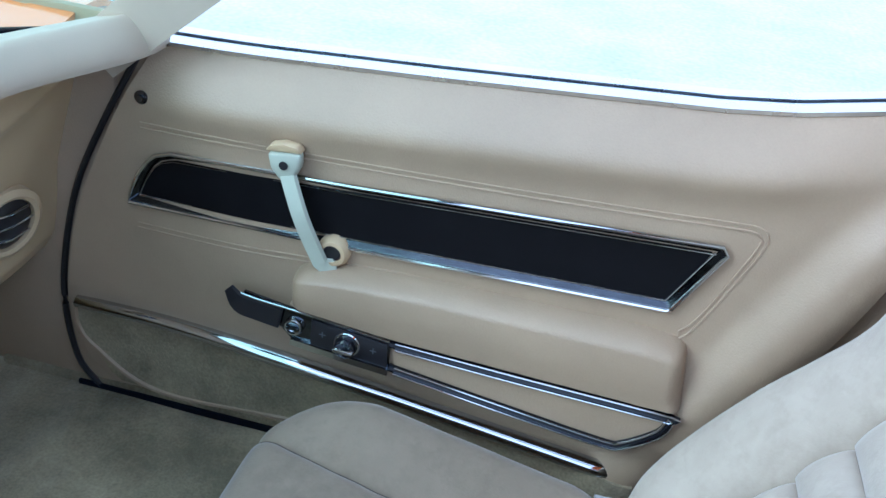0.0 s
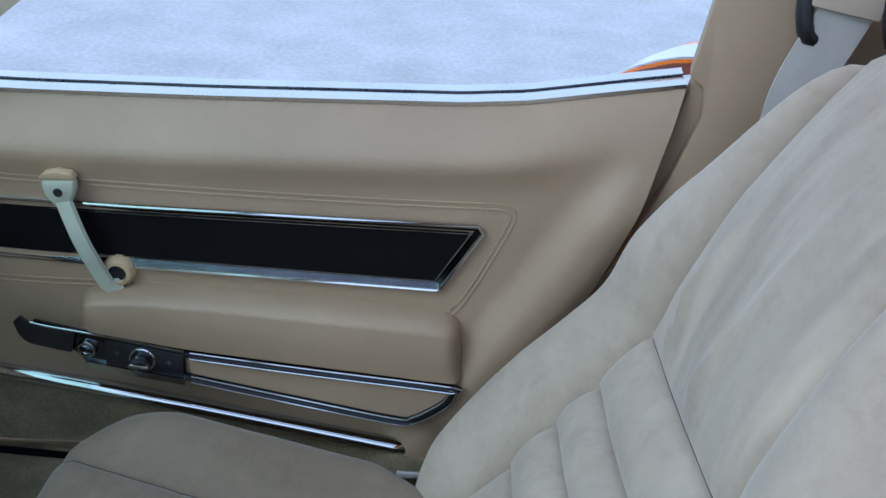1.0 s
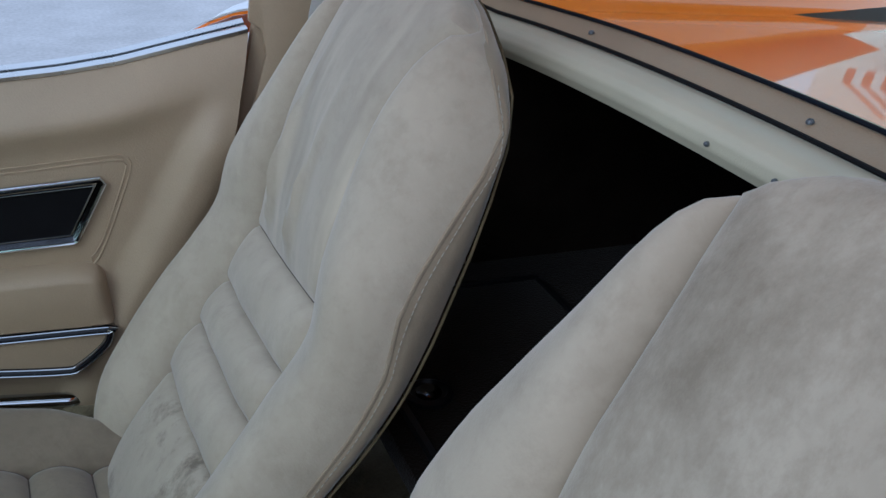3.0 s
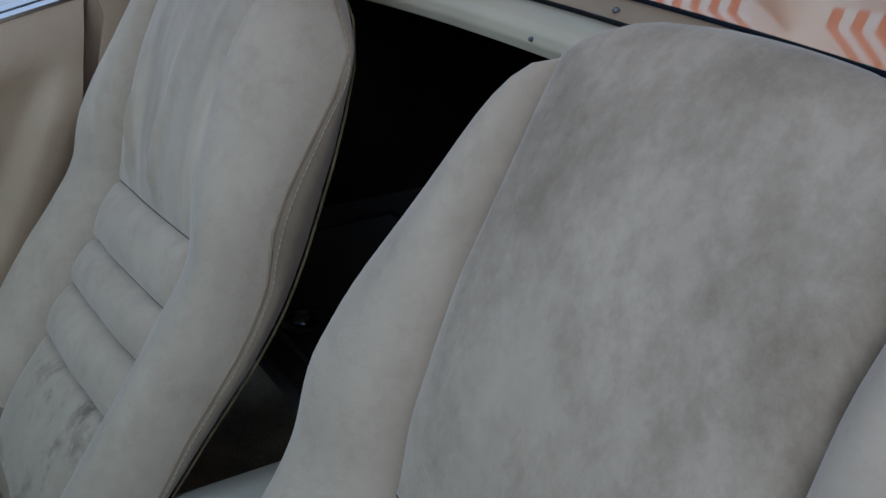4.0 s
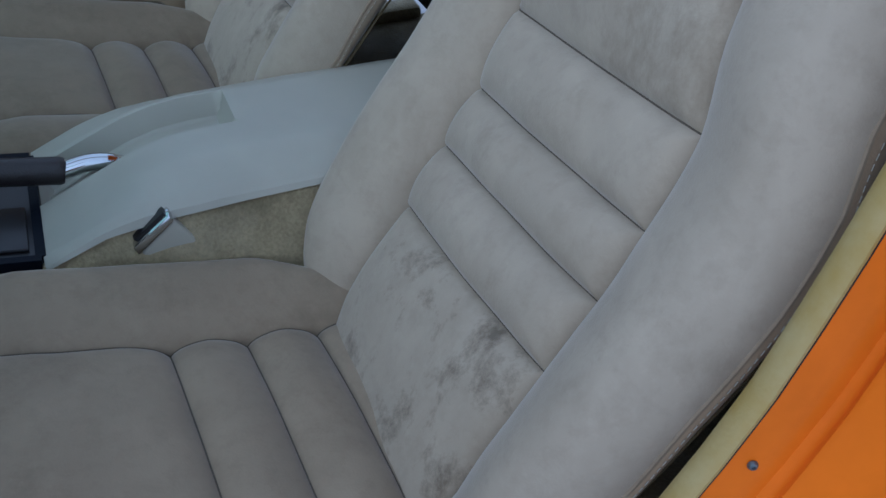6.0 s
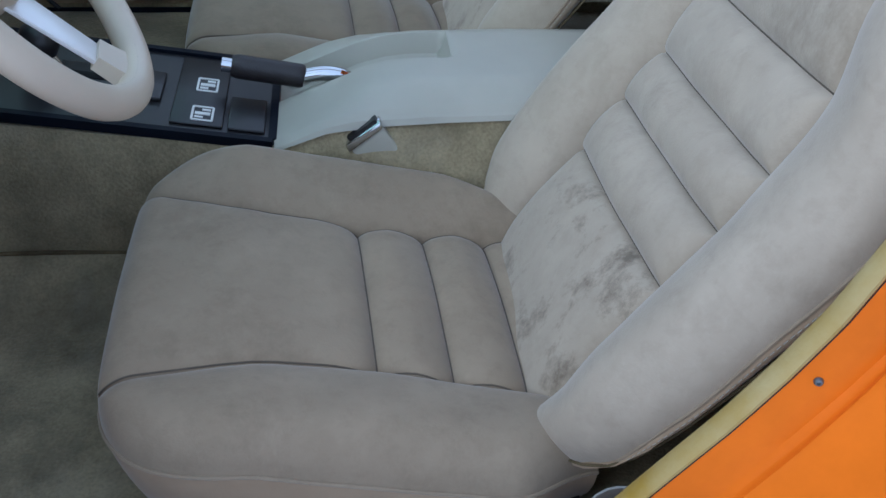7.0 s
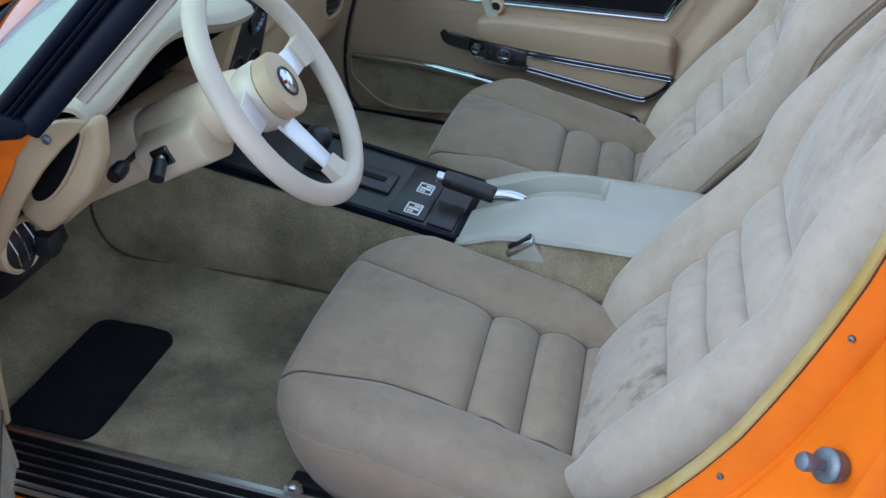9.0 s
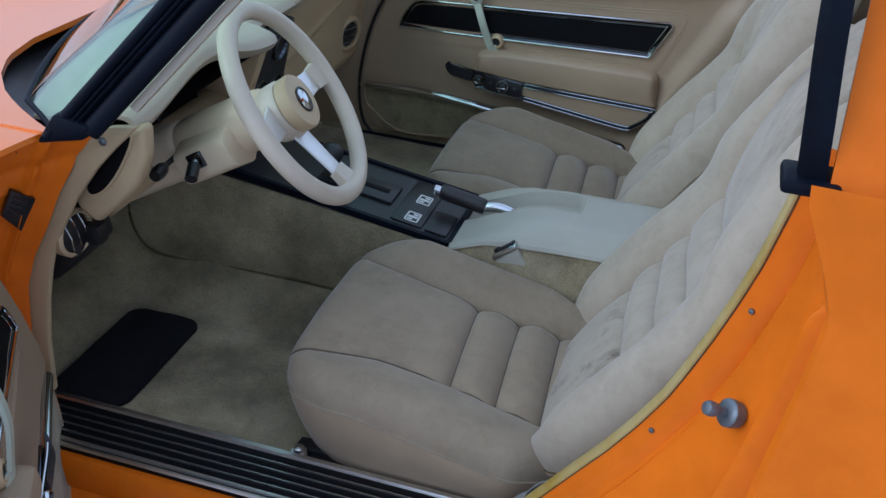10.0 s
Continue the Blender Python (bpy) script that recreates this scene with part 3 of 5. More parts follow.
def build_door(name, label, m, drop=0.0):
    door = thing(name, label, "car door", kind="structure", m=m)

    def sheet(u, v):
        x = lerp(along(DOOR_FRONT, v), along(DOOR_REAR, v), u)
        z = lerp(0.375 - drop + 0.03 * smooth((x + 0.62) / 0.3), door_top(x), v)
        return Vector((x, door_y(x, z), z))

    part("door_panel", grid(sheet, 90, 70, push=(0, 0.012, 0)), VINYL, door, "smooth tan moulded vinyl door panel")

    def shell(u, v):
        p = sheet(u, v)
        return Vector((p.x - 0.01, 0.775 + 0.03 * math.sin(math.pi * v * 0.9), p.z - 0.01 - 0.08 * v))

    part("door_skin", grid(shell, 20, 16, push=(0, 0.004, 0)), ORANGE, door, "orange painted outer skin")

    def on(x, z, off=0.0):
        return Vector((x, door_y(x, z) - off, z))

    # window sill mouldings
    sill = [Vector((x, door_y(x, door_top(x)) + 0.006, door_top(x) + 0.002)) for x in np.linspace(-0.545, 0.283, 60)]
    part("sill_moulding", sweep(sill, [(-0.014, -0.002), (0.008, -0.002), (0.010, 0.003), (0.004, 0.006), (-0.012, 0.004)]), MOULD, door, "bright chrome window sill moulding")
    part("window_slot", sweep([p + Vector((0, 0.013, 0.001)) for p in sill], [(-0.005, -0.004), (0.005, -0.004), (0.005, 0.002), (-0.005, 0.002)]), RUBBER, door, "black rubber window slot")
    part("outer_moulding", sweep([p + Vector((0, 0.026, 0.004)) for p in sill], [(-0.008, -0.004), (0.008, -0.006), (0.009, 0.002), (0.0, 0.006), (-0.008, 0.003)]), MOULD, door, "bright outer window moulding")

    def outer(u, v):
        x = lerp(-0.56, 0.40, u)
        y0 = door_y(min(x, 0.28), door_top(min(x, 0.28))) + 0.038
        z0 = door_top(min(x, 0.29)) - 0.010 + 0.030 * smooth((x - 0.13) / 0.14)
        rise = 0.078 * smooth((x - 0.12) / 0.24) * smooth(v / 0.75)
        return Vector((x, y0 + 0.11 * v, z0 + rise - 0.07 * v - 0.05 * v * v))

    # added sheet over the orange shoulder, coloured as its sky reflection
    part("shoulder_glare", grid(lambda u, v: outer(u, v * 0.42) + Vector((0, 0, 0.0025)), 40, 6, push=(0, 0, -0.003)), SKY_GLARE, door, "white sheet for the sky reflection on the orange shoulder")
    part("outer_shoulder", grid(outer, 30, 8, push=(0, 0, -0.004)), ORANGE, door, "orange shoulder of the door outside the window")

    # black insert with its bright frame
    corner = [(-0.577, 0.669), (-0.574, 0.683), (-0.563, 0.708), (-0.551, 0.727), (-0.539, 0.738), (-0.520, 0.745), (-0.3, 0.757), (0.083, 0.777), (0.089, 0.769), (0.049, 0.693), (0.044, 0.690), (-0.3, 0.680)]
    def inset(k, off):
        """The outline moved inwards by k, and off the panel by off."""
        pts = [Vector(c).to_2d() for c in corner]
        out = []
        for p, q, r in zip(pts[-1:] + pts[:-1], pts, pts[1:] + pts[:1]):
            e, f = (q - p).normalized(), (r - q).normalized()
            n0, n1 = Vector((e.y, -e.x)), Vector((f.y, -f.x))
            w = q + (n0 + n1) * (k / max(0.35, 1 + n0.dot(n1)))
            out.append(on(w.x, w.y, off))
        return out

    a, b, c = inset(0.0, 0.006), inset(0.0085, 0.0), inset(0.0105, 0.0015)
    bm = bmesh.new()
    ra, rb = [bm.verts.new(p) for p in a], [bm.verts.new(p) for p in b]
    for k in range(len(a)):
        bm.faces.new((ra[k], ra[(k + 1) % len(a)], rb[(k + 1) % len(a)], rb[k]))
    bmesh.ops.solidify(bm, geom=bm.faces[:], thickness=0.003)
    insert = part("door_insert", bm, DARKMETAL, door, "dark bright bevelled frame")

    def plate_sheet(u, v):
        x = lerp(-0.566, 0.0735, u)
        zb = along([(-0.566, 0.680), (-0.3, 0.6885), (0.044, 0.6995), (0.074, 0.7645)], x)
        zt = along([(-0.566, 0.684), (-0.556, 0.703), (-0.545, 0.719), (-0.534, 0.7295), (-0.518, 0.7365), (-0.3, 0.7485), (0.074, 0.7675)], x)
        return on(x, lerp(zb, zt, v), 0.0012)

    part("insert_plate", grid(plate_sheet, 60, 8), BLACKGRAIN, insert, "matt black grained plate")
    part("insert_bead", tube(a, 0.0026, 8, up=(0, 1, 0), closed=True), CHROME, insert, "thin chrome bead")
    part("inner_bead", tube([p + Vector((0, -0.002, 0)) for p in c], 0.0009, 6, up=(0, 1, 0), closed=True), CHROME, insert, "fine bright inner line")
    for off in (0.0, 0.0065):
        k = off * 0.9
        ring = spline([on(x, z) for x, z in ((-0.56, 0.765 + off), (-0.45, 0.772 + off), (-0.2, 0.781 + off), (-0.02, 0.790 + off), (0.085, 0.797 + off), (0.108 + k, 0.797 + k), (0.117 + k, 0.788),
                                             (0.097 + k, 0.731), (0.078 + k, 0.685), (0.062 + k, 0.664 - k), (0.04, 0.658 - off), (-0.2, 0.659 - off), (-0.30, 0.656 - off), (-0.43, 0.647 - off), (-0.57, 0.640 - off))], 150)
        part("embossed_line", tube(ring, 0.0013, 6, up=(0, 1, 0)), VINYL, door, "heat-embossed line in the vinyl")

    # pull strap
    top, bot = on(-0.377, 0.766, 0.016), on(-0.338, 0.668, 0.017)
    strap = part("pull_strap", sweep(spline([top + Vector((-0.002, 0.002, 0.006)), top, lerp(top, bot, 0.5) + Vector((0.001, -0.008, 0)), bot, bot + Vector((0.007, 0.002, -0.012)), bot + Vector((0.020, 0.008, -0.010))], 30),
                                     [(-0.0095, -0.002), (0.0095, -0.002), (0.008, 0.003), (-0.008, 0.003)], up=(0, -1, 0)), STRAP, door, "pale green-beige plastic pull handle")
    part("upper_clevis", prism([on(x, z, 0.004) for x, z in ((-0.397, 0.784), (-0.360, 0.788), (-0.360, 0.774), (-0.368, 0.756), (-0.384, 0.753), (-0.394, 0.766))], (0, -0.016, 0), 0.004), STRAP, strap)
    part("clevis_cap", prism([on(x, z, 0.0) for x, z in ((-0.401, 0.784), (-0.359, 0.788), (-0.364, 0.796), (-0.380, 0.798), (-0.395, 0.793))], (0, -0.016, 0), 0.003), VINYL_DASH, strap, "tan half-round cap over the strap")
    part("clevis_hole", lathe([(0.005, 0), (0.005, 0.004), (0.004, 0.004)], 14, facing(on(-0.378, 0.773, 0.0185), (0, -1, 0))), BLACK, strap, "dark screw recess")
    part("lower_socket", lathe([(0.019, 0), (0.019, 0.008), (0.015, 0.014), (0.011, 0.015), (0.010, 0.010)], 22, facing(on(-0.322, 0.672, 0.0), (0, -1, 0))), VINYL_DASH, strap, "tan boss around the strap end")
    part("socket_hole", lathe([(0.010, 0.008), (0.010, 0.0125), (0.004, 0.0125)], 16, facing(on(-0.322, 0.673, 0.0), (0, -1, 0))), BLACK, strap, "dark opening of the boss")

    # armrest pad
    def arm(u, v):
        x = lerp(-0.368, 0.078, u)
        zt = along([(-0.368, 0.641), (-0.345, 0.649), (-0.30, 0.656), (-0.2, 0.661), (0.035, 0.662), (0.078, 0.656)], x)
        zb = along([(-0.37, 0.603), (-0.242, 0.591), (0.078, 0.580)], x)
        end = min(x + 0.368, 0.078 - x)
        r = 0.020
        side = math.sqrt(max(0.0, 1 - max(0.0, 1 - end / r) ** 2))
        head = math.sqrt(max(0.0, 1 - max(0.0, 1 - v / 0.20) ** 2))
        bulge = 0.036 * side * head * (1 + 0.10 * math.sin(math.pi * v))
        z = lerp(zt, zb, v) - 0.014 * (1 - side) * (1 - v) + 0.0006 * noise.noise((x * 40, v * 6, 2))
        return Vector((x + 0.010 * v * smooth((u - 0.9) / 0.1), door_y(min(x, 0.07), z) + 0.002 - bulge, z))

    part("armrest_pad", grid(arm, 90, 40, push=(0, 0.006, 0)), VINYL, door, "padded tan armrest")
    y0 = 0.632

    def face(x, z, off=0.0):
        return Vector((x, y0 - off + 0.06 * max(0.0, -0.36 - x), z))

    part("armrest_base", prism([face(-0.368, 0.600, -0.002), face(-0.24, 0.588, -0.002), face(0.083, 0.575, -0.002), face(0.088, 0.566, -0.002), face(0.072, 0.532, -0.002), face(0.040, 0.506, -0.002), face(0.005, 0.502, -0.002), face(-0.245, 0.533, -0.002), face(-0.358, 0.544, -0.002)], (0, 0.035, 0), 0.005), VINYL, door, "tan lower armrest body")
    plate = part("control_plate", prism([face(-0.420, 0.606), face(-0.356, 0.599), face(-0.242, 0.586), face(-0.241, 0.546), face(-0.358, 0.556), face(-0.372, 0.570), face(-0.420, 0.582)], (0, -0.005, 0), 0.0015), DARKMETAL, door, "dark bright control plate")
    part("release_lever", sweep(spline([face(-0.372, 0.584, 0.007), face(-0.40, 0.589, 0.010), face(-0.422, 0.594, 0.012), face(-0.437, 0.607, 0.008)], 14), [(-0.003, -0.013), (0.003, -0.013), (0.004, 0.0), (0.003, 0.012), (-0.003, 0.012)], scale=[1.0] * 10 + [0.96, 0.92, 0.84, 0.72, 0.58]), BLACK, plate, "black door release lever with a hooked tip")
    part("lever_edge", tube(spline([face(-0.242, 0.5865, 0.006), face(-0.30, 0.593, 0.006), face(-0.356, 0.599, 0.007), face(-0.40, 0.604, 0.011), face(-0.420, 0.607, 0.012)], 20), 0.0014, 6, up=(0, 1, 0)), CHROME, plate, "bright upper edge")
    lock = part("lock_button", lathe([(0.0115, 0), (0.0115, 0.004), (0.010, 0.007), (0.0085, 0.007), (0.0080, 0.004)], 22, facing(face(-0.3555, 0.578, 0.005), (0, -1, 0))), CHROME, plate, "round chrome lock button")
    part("lock_key", box(-0.3635, y0 - 0.014, 0.5755, -0.3475, y0 - 0.008, 0.5805, 0.0012), DARKMETAL, lock, "dark turning key")
    part("switch_panel", prism([face(-0.335, 0.592, 0.0056), face(-0.244, 0.582, 0.0056), face(-0.243, 0.549, 0.0056), face(-0.335, 0.557, 0.0056)], (0, -0.002, 0), 0.001), BLACK, plate, "black switch panel")
    for dx in (-0.030, 0.031):
        for w, h in ((0.0075, 0.0012), (0.0012, 0.0075)):
            part("switch_mark", box(-0.291 + dx - w / 2, y0 - 0.0082, 0.5725 - dx * 0.1 - h / 2, -0.291 + dx + w / 2, y0 - 0.0078, 0.5725 - dx * 0.1 + h / 2, 0), ZINC, plate, "faint printed mark")
    knob = part("mirror_knob", lathe([(0.0145, 0), (0.0145, 0.003), (0.0125, 0.005), (0.012, 0.013), (0.010, 0.015), (0.007, 0.013)], 26, facing(face(-0.291, 0.571, 0.007), (0, -1, 0))), GLOSSBLACK, plate, "dark turning knob")
    part("knob_ring", tube([face(-0.291 + 0.0142 * math.cos(a), 0.571 + 0.0142 * math.sin(a), 0.010) for a in np.linspace(0, 2 * math.pi, 30, endpoint=False)], 0.0017, 6, up=(0, 1, 0), closed=True), CHROME, knob, "chrome ring")
    part("knob_bar", box(-0.303, y0 - 0.027, 0.5685, -0.279, y0 - 0.017, 0.5735, 0.002), CHROME, knob)
    part("control_trim", sweep([face(-0.360, 0.554, 0.003), face(-0.30, 0.549, 0.005), face(-0.241, 0.544, 0.005)], [(-0.003, -0.004), (0.004, -0.004), (0.004, 0.004), (-0.003, 0.004)]), CHROME, plate, "bright lower edge")
    ring = spline([face(-0.242, 0.582, 0.003), face(-0.10, 0.577, 0.004), face(0.068, 0.572, 0.004), face(0.0765, 0.568, 0.004), face(0.068, 0.548, 0.004), face(0.034, 0.521, 0.004), face(0.010, 0.5175, 0.004), face(-0.10, 0.531, 0.004), face(-0.241, 0.549, 0.003)], 100)
    pocket = part("map_pocket", prism([p + Vector((0, 0.006, 0)) for p in ring[::3]], (0, -0.004, 0)), VINYL, door, "tan pocket flap in the armrest")
    frame_bar = part("pocket_frame", tube(ring, 0.0050, 8, up=(0, 1, 0)), GLOSSBLACK, pocket, "black frame with bright edges")
    mid_p = sum(ring, Vector()) / len(ring)
    for k in (-0.0044, 0.0044):
        edge = []
        for a, p, b in zip(ring, ring[1:], ring[2:]):
            out = (b - a).cross(Vector((0, 1, 0))).normalized()
            out = out if out.dot(p - mid_p) > 0 else -out
            edge.append(p + Vector((0, -0.0042, 0)) + out * k)
        part("pocket_bead", tube(edge, 0.0012, 8, up=(0, 1, 0)), CHROME, frame_bar, "thin chrome bead")

    # lower moulding and carpet
    low = spline([on(-0.666, 0.497, 0.004), on(-0.52, 0.506, 0.006), on(-0.39, 0.500, 0.008), on(-0.175, 0.473, 0.010), Vector((0.0, 0.656, 0.455)), Vector((0.024, 0.657, 0.4525)), Vector((0.032, 0.662, 0.450))], 70)
    part("lower_moulding", sweep(low, [(-0.004, -0.010), (0.004, -0.010), (0.009, -0.007), (0.0115, -0.003), (0.0118, 0.001), (0.0095, 0.005), (0.0045, 0.0088), (0.001, 0.010), (-0.004, 0.010)], scale=[0.8 + 0.2 * smooth(k / 30) for k in range(71)]), CHROME, door, "polished chrome strip along the lower door")

    def kick(u, v):
        x = lerp(-0.672, 0.06, u)
        zt = along([(-0.67, 0.490), (-0.52, 0.500), (-0.39, 0.493), (-0.175, 0.466), (0.1, 0.44)], x)
        zb = 0.380 + 0.02 * smooth((x + 0.62) / 0.3) + 0.06 * smooth((-0.615 - x) / 0.05) - drop
        z = lerp(zb, zt, v)
        return Vector((x, door_y(x, z) - 0.004, z))

    part("door_carpet", grid(kick, 50, 10, push=(0, 0.005, 0)), CARPET, door, "brown carpet along the bottom of the door")
    edge = spline([kick(0, 1), kick(0, 0.4), kick(0.03, 0), kick(0.15, 0), kick(0.4, 0), kick(0.8, 0)], 50)
    part("carpet_binding", tube(edge, 0.0035, 6, up=(0, 1, 0)), VINYL, door, "tan bound edge of the carpet")
    # small white strip paints the bright highlight near the moulding's rear end
    part("lower_edge_glint", sweep([on(0.020, 0.4215, 0.006), on(0.034, 0.421, 0.006), on(0.048, 0.4205, 0.006)], [(-0.002, -0.0035), (0.003, -0.0035), (0.004, 0.0), (0.003, 0.0035), (-0.002, 0.0035)]), WHITE, door, "white strip for the highlight below the chrome strip's end")
    part("lock_pin", lathe([(0.008, 0), (0.008, 0.002), (0.004, 0.003), (0.004, 0.006)], 14, facing(on(-0.556, 0.803, 0.0), (0, -1, 0))), DARKMETAL, door, "small dark trim button")
    return door


build_door("door_1", "closed passenger door with tan vinyl trim and black insert", Matrix())
# the driver door stands open
build_door("door_2", "open driver door with tan trim, black insert and chrome strip",
           pose(-0.655, -0.645, 0.486, 6.0, 6.75, -60.7) @ Matrix.Translation((0.666, 0.655, -0.5)) @ Matrix.Diagonal((1, -1, 1, 1)), 0.055)

# ---- floor, tunnel and side carpets ----
def floor_sheet(u, v):
    x, y = lerp(-1.25, 0.62, u), lerp(-0.61, 0.70, v)
    z = 0.352 + 0.55 * max(0.0, -0.80 - x) + 0.006 * noise.noise((x * 7, y * 7, 0))
    # turned up against the tunnel
    a = abs(y) - 0.02 * smooth((-0.55 - x) / 0.3)
    z += 0.050 * smooth((0.235 - a) / 0.10)
    return Vector((x, y, z))


floor = tagged(part("floor", grid(floor_sheet, 90, 60, push=(0, 0, -0.01)), CARPET), "worn brown loop carpet on the car floor", "carpet", kind="structure")


def tunnel_side(sign):
    def fn(u, v):
        x = lerp(-1.15, 0.42, u)
        base = 0.146 + 0.03 * smooth((-0.60 - x) / 0.4)
        top = 0.112 + 0.05 * smooth((-0.62 - x) / 0.3)
        zt = along([(-1.15, 0.64), (-0.70, 0.588), (-0.208, 0.528), (-0.141, 0.550), (-0.077, 0.560), (0.0, 0.564), (0.085, 0.566), (0.42, 0.564)], x) - 0.006
        y = lerp(base, top, v) + 0.012 * math.sin(math.pi * v)
        return Vector((x, sign * (y + 0.004 * noise.noise((x * 9, v * 3, sign))), lerp(0.396, zt, v)))
    return fn


tunnel = thing("tunnel_carpet", "brown carpet over the sides of the transmission tunnel", "carpet", kind="structure")
part("carpet_side", grid(tunnel_side(-1), 90, 16, push=(0, 0.006, 0)), CARPET, tunnel)
part("carpet_side", grid(tunnel_side(1), 90, 16, push=(0, -0.006, 0)), CARPET, tunnel)
seam = spline([tunnel_side(-1)(u, v) + Vector((0, -0.003, 0.002)) for u, v in ((0.203, 0.98), (0.200, 0.6), (0.202, 0.32), (0.218, 0.10), (0.249, 0.01), (0.32, 0.0), (0.414, 0.02), (0.5, 0.0), (0.62, 0.0))], 60)
part("carpet_binding", tube(seam, 0.0026, 8), CARPET_EDGE, tunnel, "bound carpet seam")

rug = thing("floor_mat", "black carpet heel pad on the driver floor", "floor mat")


def rug_sheet(u, v):
    x, y = lerp(-0.766, -0.622, u), lerp(-0.558, -0.288, v)
    # rounded corners
    cx, cy, r = -0.694, -0.423, 0.03
    dx, dy = abs(x - cx) - (0.072 - r), abs(y - cy) - (0.135 - r)
    if dx > 0 and dy > 0:
        k = r / max(r, math.hypot(dx, dy) if max(dx, dy) > 0 else r)
        x = cx + math.copysign(0.072 - r + dx * k, x - cx)
        y = cy + math.copysign(0.135 - r + dy * k, y - cy)
    return Vector((x, y, 0.361 + 0.002 * noise.noise((x * 20, y * 20, 1))))


part("pad", grid(rug_sheet, 24, 30, push=(0, 0, -0.006)), MATRUG, rug)

# ---- console ----
console = thing("centre_console", "black shifter console with a pale beige storage bin behind", "console")


def plate_z(x):
    return 0.526 + (-0.208 - x) * 0.148


def shift_plate(u, v):
    x, y = lerp(-0.70, -0.208, u), lerp(-0.108, 0.100, v)
    return Vector((x, y, plate_z(x)))


part("shift_plate", grid(shift_plate, 12, 6, push=(0, 0, -0.03)), BLACK, console, "black console plate")
for y in (-0.108, 0.100):
    part("plate_edge", sweep([(x, y, plate_z(x) + 0.001) for x in np.linspace(-0.70, -0.208, 12)], [(-0.005, -0.008), (0.005, -0.008), (0.005, 0.004), (-0.005, 0.004)]), RUBBER, console, "raised black edge")
part("plate_edge", sweep([(-0.208, y, plate_z(-0.208) + 0.001) for y in np.linspace(-0.105, 0.097, 6)], [(-0.005, -0.008), (0.005, -0.008), (0.005, 0.004), (-0.005, 0.004)]), RUBBER, console, "raised black edge")


def on_plate(x, y, h=0.0):
    return Vector((x, y, plate_z(x) + h))


def plate_box(name, x0, y0, x1, y1, h, material, label="", bevel=0.002):
    return part(name, prism([on_plate(x0, y0, 0.0005), on_plate(x1, y0, 0.0005), on_plate(x1, y1, 0.0005), on_plate(x0, y1, 0.0005)], (0, 0, h), bevel), material, console, label)


plate_box("ashtray_door", -0.262, -0.090, -0.218, -0.010, 0.004, BLACK, "black ashtray lid")
plate_box("switch_block", -0.330, -0.088, -0.268, 0.085, 0.003, BLACK, "raised black switch block")
plate_box("shift_gate", -0.50, -0.040, -0.345, 0.030, 0.006, BLACK, "black selector gate")
plate_box("gate_slot", -0.475, -0.012, -0.36, 0.004, 0.0075, BLACKGRAIN, "dark selector slot", 0.001)
# white window-switch graphics: plain bars
for y in (-0.062, 0.012):
    for k, (dx, dy, w, h) in enumerate([(-0.012, 0, 0.0025, 0.032), (0.012, 0, 0.0025, 0.032), (0, -0.016, 0.024, 0.0025), (0, 0.016, 0.024, 0.0025), (0, 0, 0.018, 0.006), (0.004, 0.009, 0.010, 0.004), (-0.004, -0.009, 0.010, 0.004)]):
        x = -0.293 + dx
        plate_box("switch_mark", x - w / 2, y + dy - h / 2, x + w / 2, y + dy + h / 2, 0.0042 + 0.0002 * (k % 2), WHITE, "white printed mark", 0)
shifter = part("shift_stick", tube([on_plate(-0.462, -0.005, 0.0), on_plate(-0.470, -0.005, 0.018), on_plate(-0.482, -0.005, 0.036)], 0.007, 12), CHROME, console, "chrome shift stick")
part("shift_knob", lathe([(0.008, -0.012), (0.018, -0.006), (0.024, 0.008), (0.024, 0.02), (0.018, 0.03), (0.008, 0.034)], 20, pose(-0.484, -0.005, plate_z(-0.484) + 0.034)), BLACK, shifter, "black ball knob")


def bin_z(x, y):
    z = along([(-0.206, 0.529), (-0.157, 0.551), (-0.10, 0.576), (-0.065, 0.586), (-0.03, 0.590), (0.10, 0.592), (0.42, 0.588)], x)
    a = abs(y)
    # channel for the brake lever between two shoulders
    open_x = smooth((x + 0.215) / 0.03) * (1 - smooth((x - 0.006) / 0.012))
    z -= 0.032 * open_x * (1 - smooth((abs(y - 0.030) - 0.030) / 0.012))
    return z - 0.024 * smooth((a - 0.058) / 0.075) * smooth((x + 0.16) / 0.12) - 0.006 * smooth((a - 0.106) / 0.010)


def bin_top(u, v):
    x, y = lerp(-0.206, 0.42, u), lerp(-0.116, 0.116, v)
    return Vector((x, y, bin_z(x, y)))


def bin_side(sign):
    def fn(u, v):
        x = lerp(-0.206, 0.42, u)
        t = bin_z(x, 0.116)
        low = along([(-0.206, 0.520), (-0.141, 0.545), (-0.077, 0.553), (0.0, 0.557), (0.085, 0.559), (0.42, 0.557)], x)
        return Vector((x, sign * (0.116 + 0.003 * v), lerp(t, min(low, t - 0.002), v)))
    return fn


part("bin_top", grid(bin_top, 110, 56), PALE, console, "pale moulded plastic bin with a channel")
part("bin_side", grid(bin_side(-1), 60, 6, push=(0, 0.003, 0)), PALE, console)
part("bin_side", grid(bin_side(1), 60, 6, push=(0, -0.003, 0)), PALE, console)

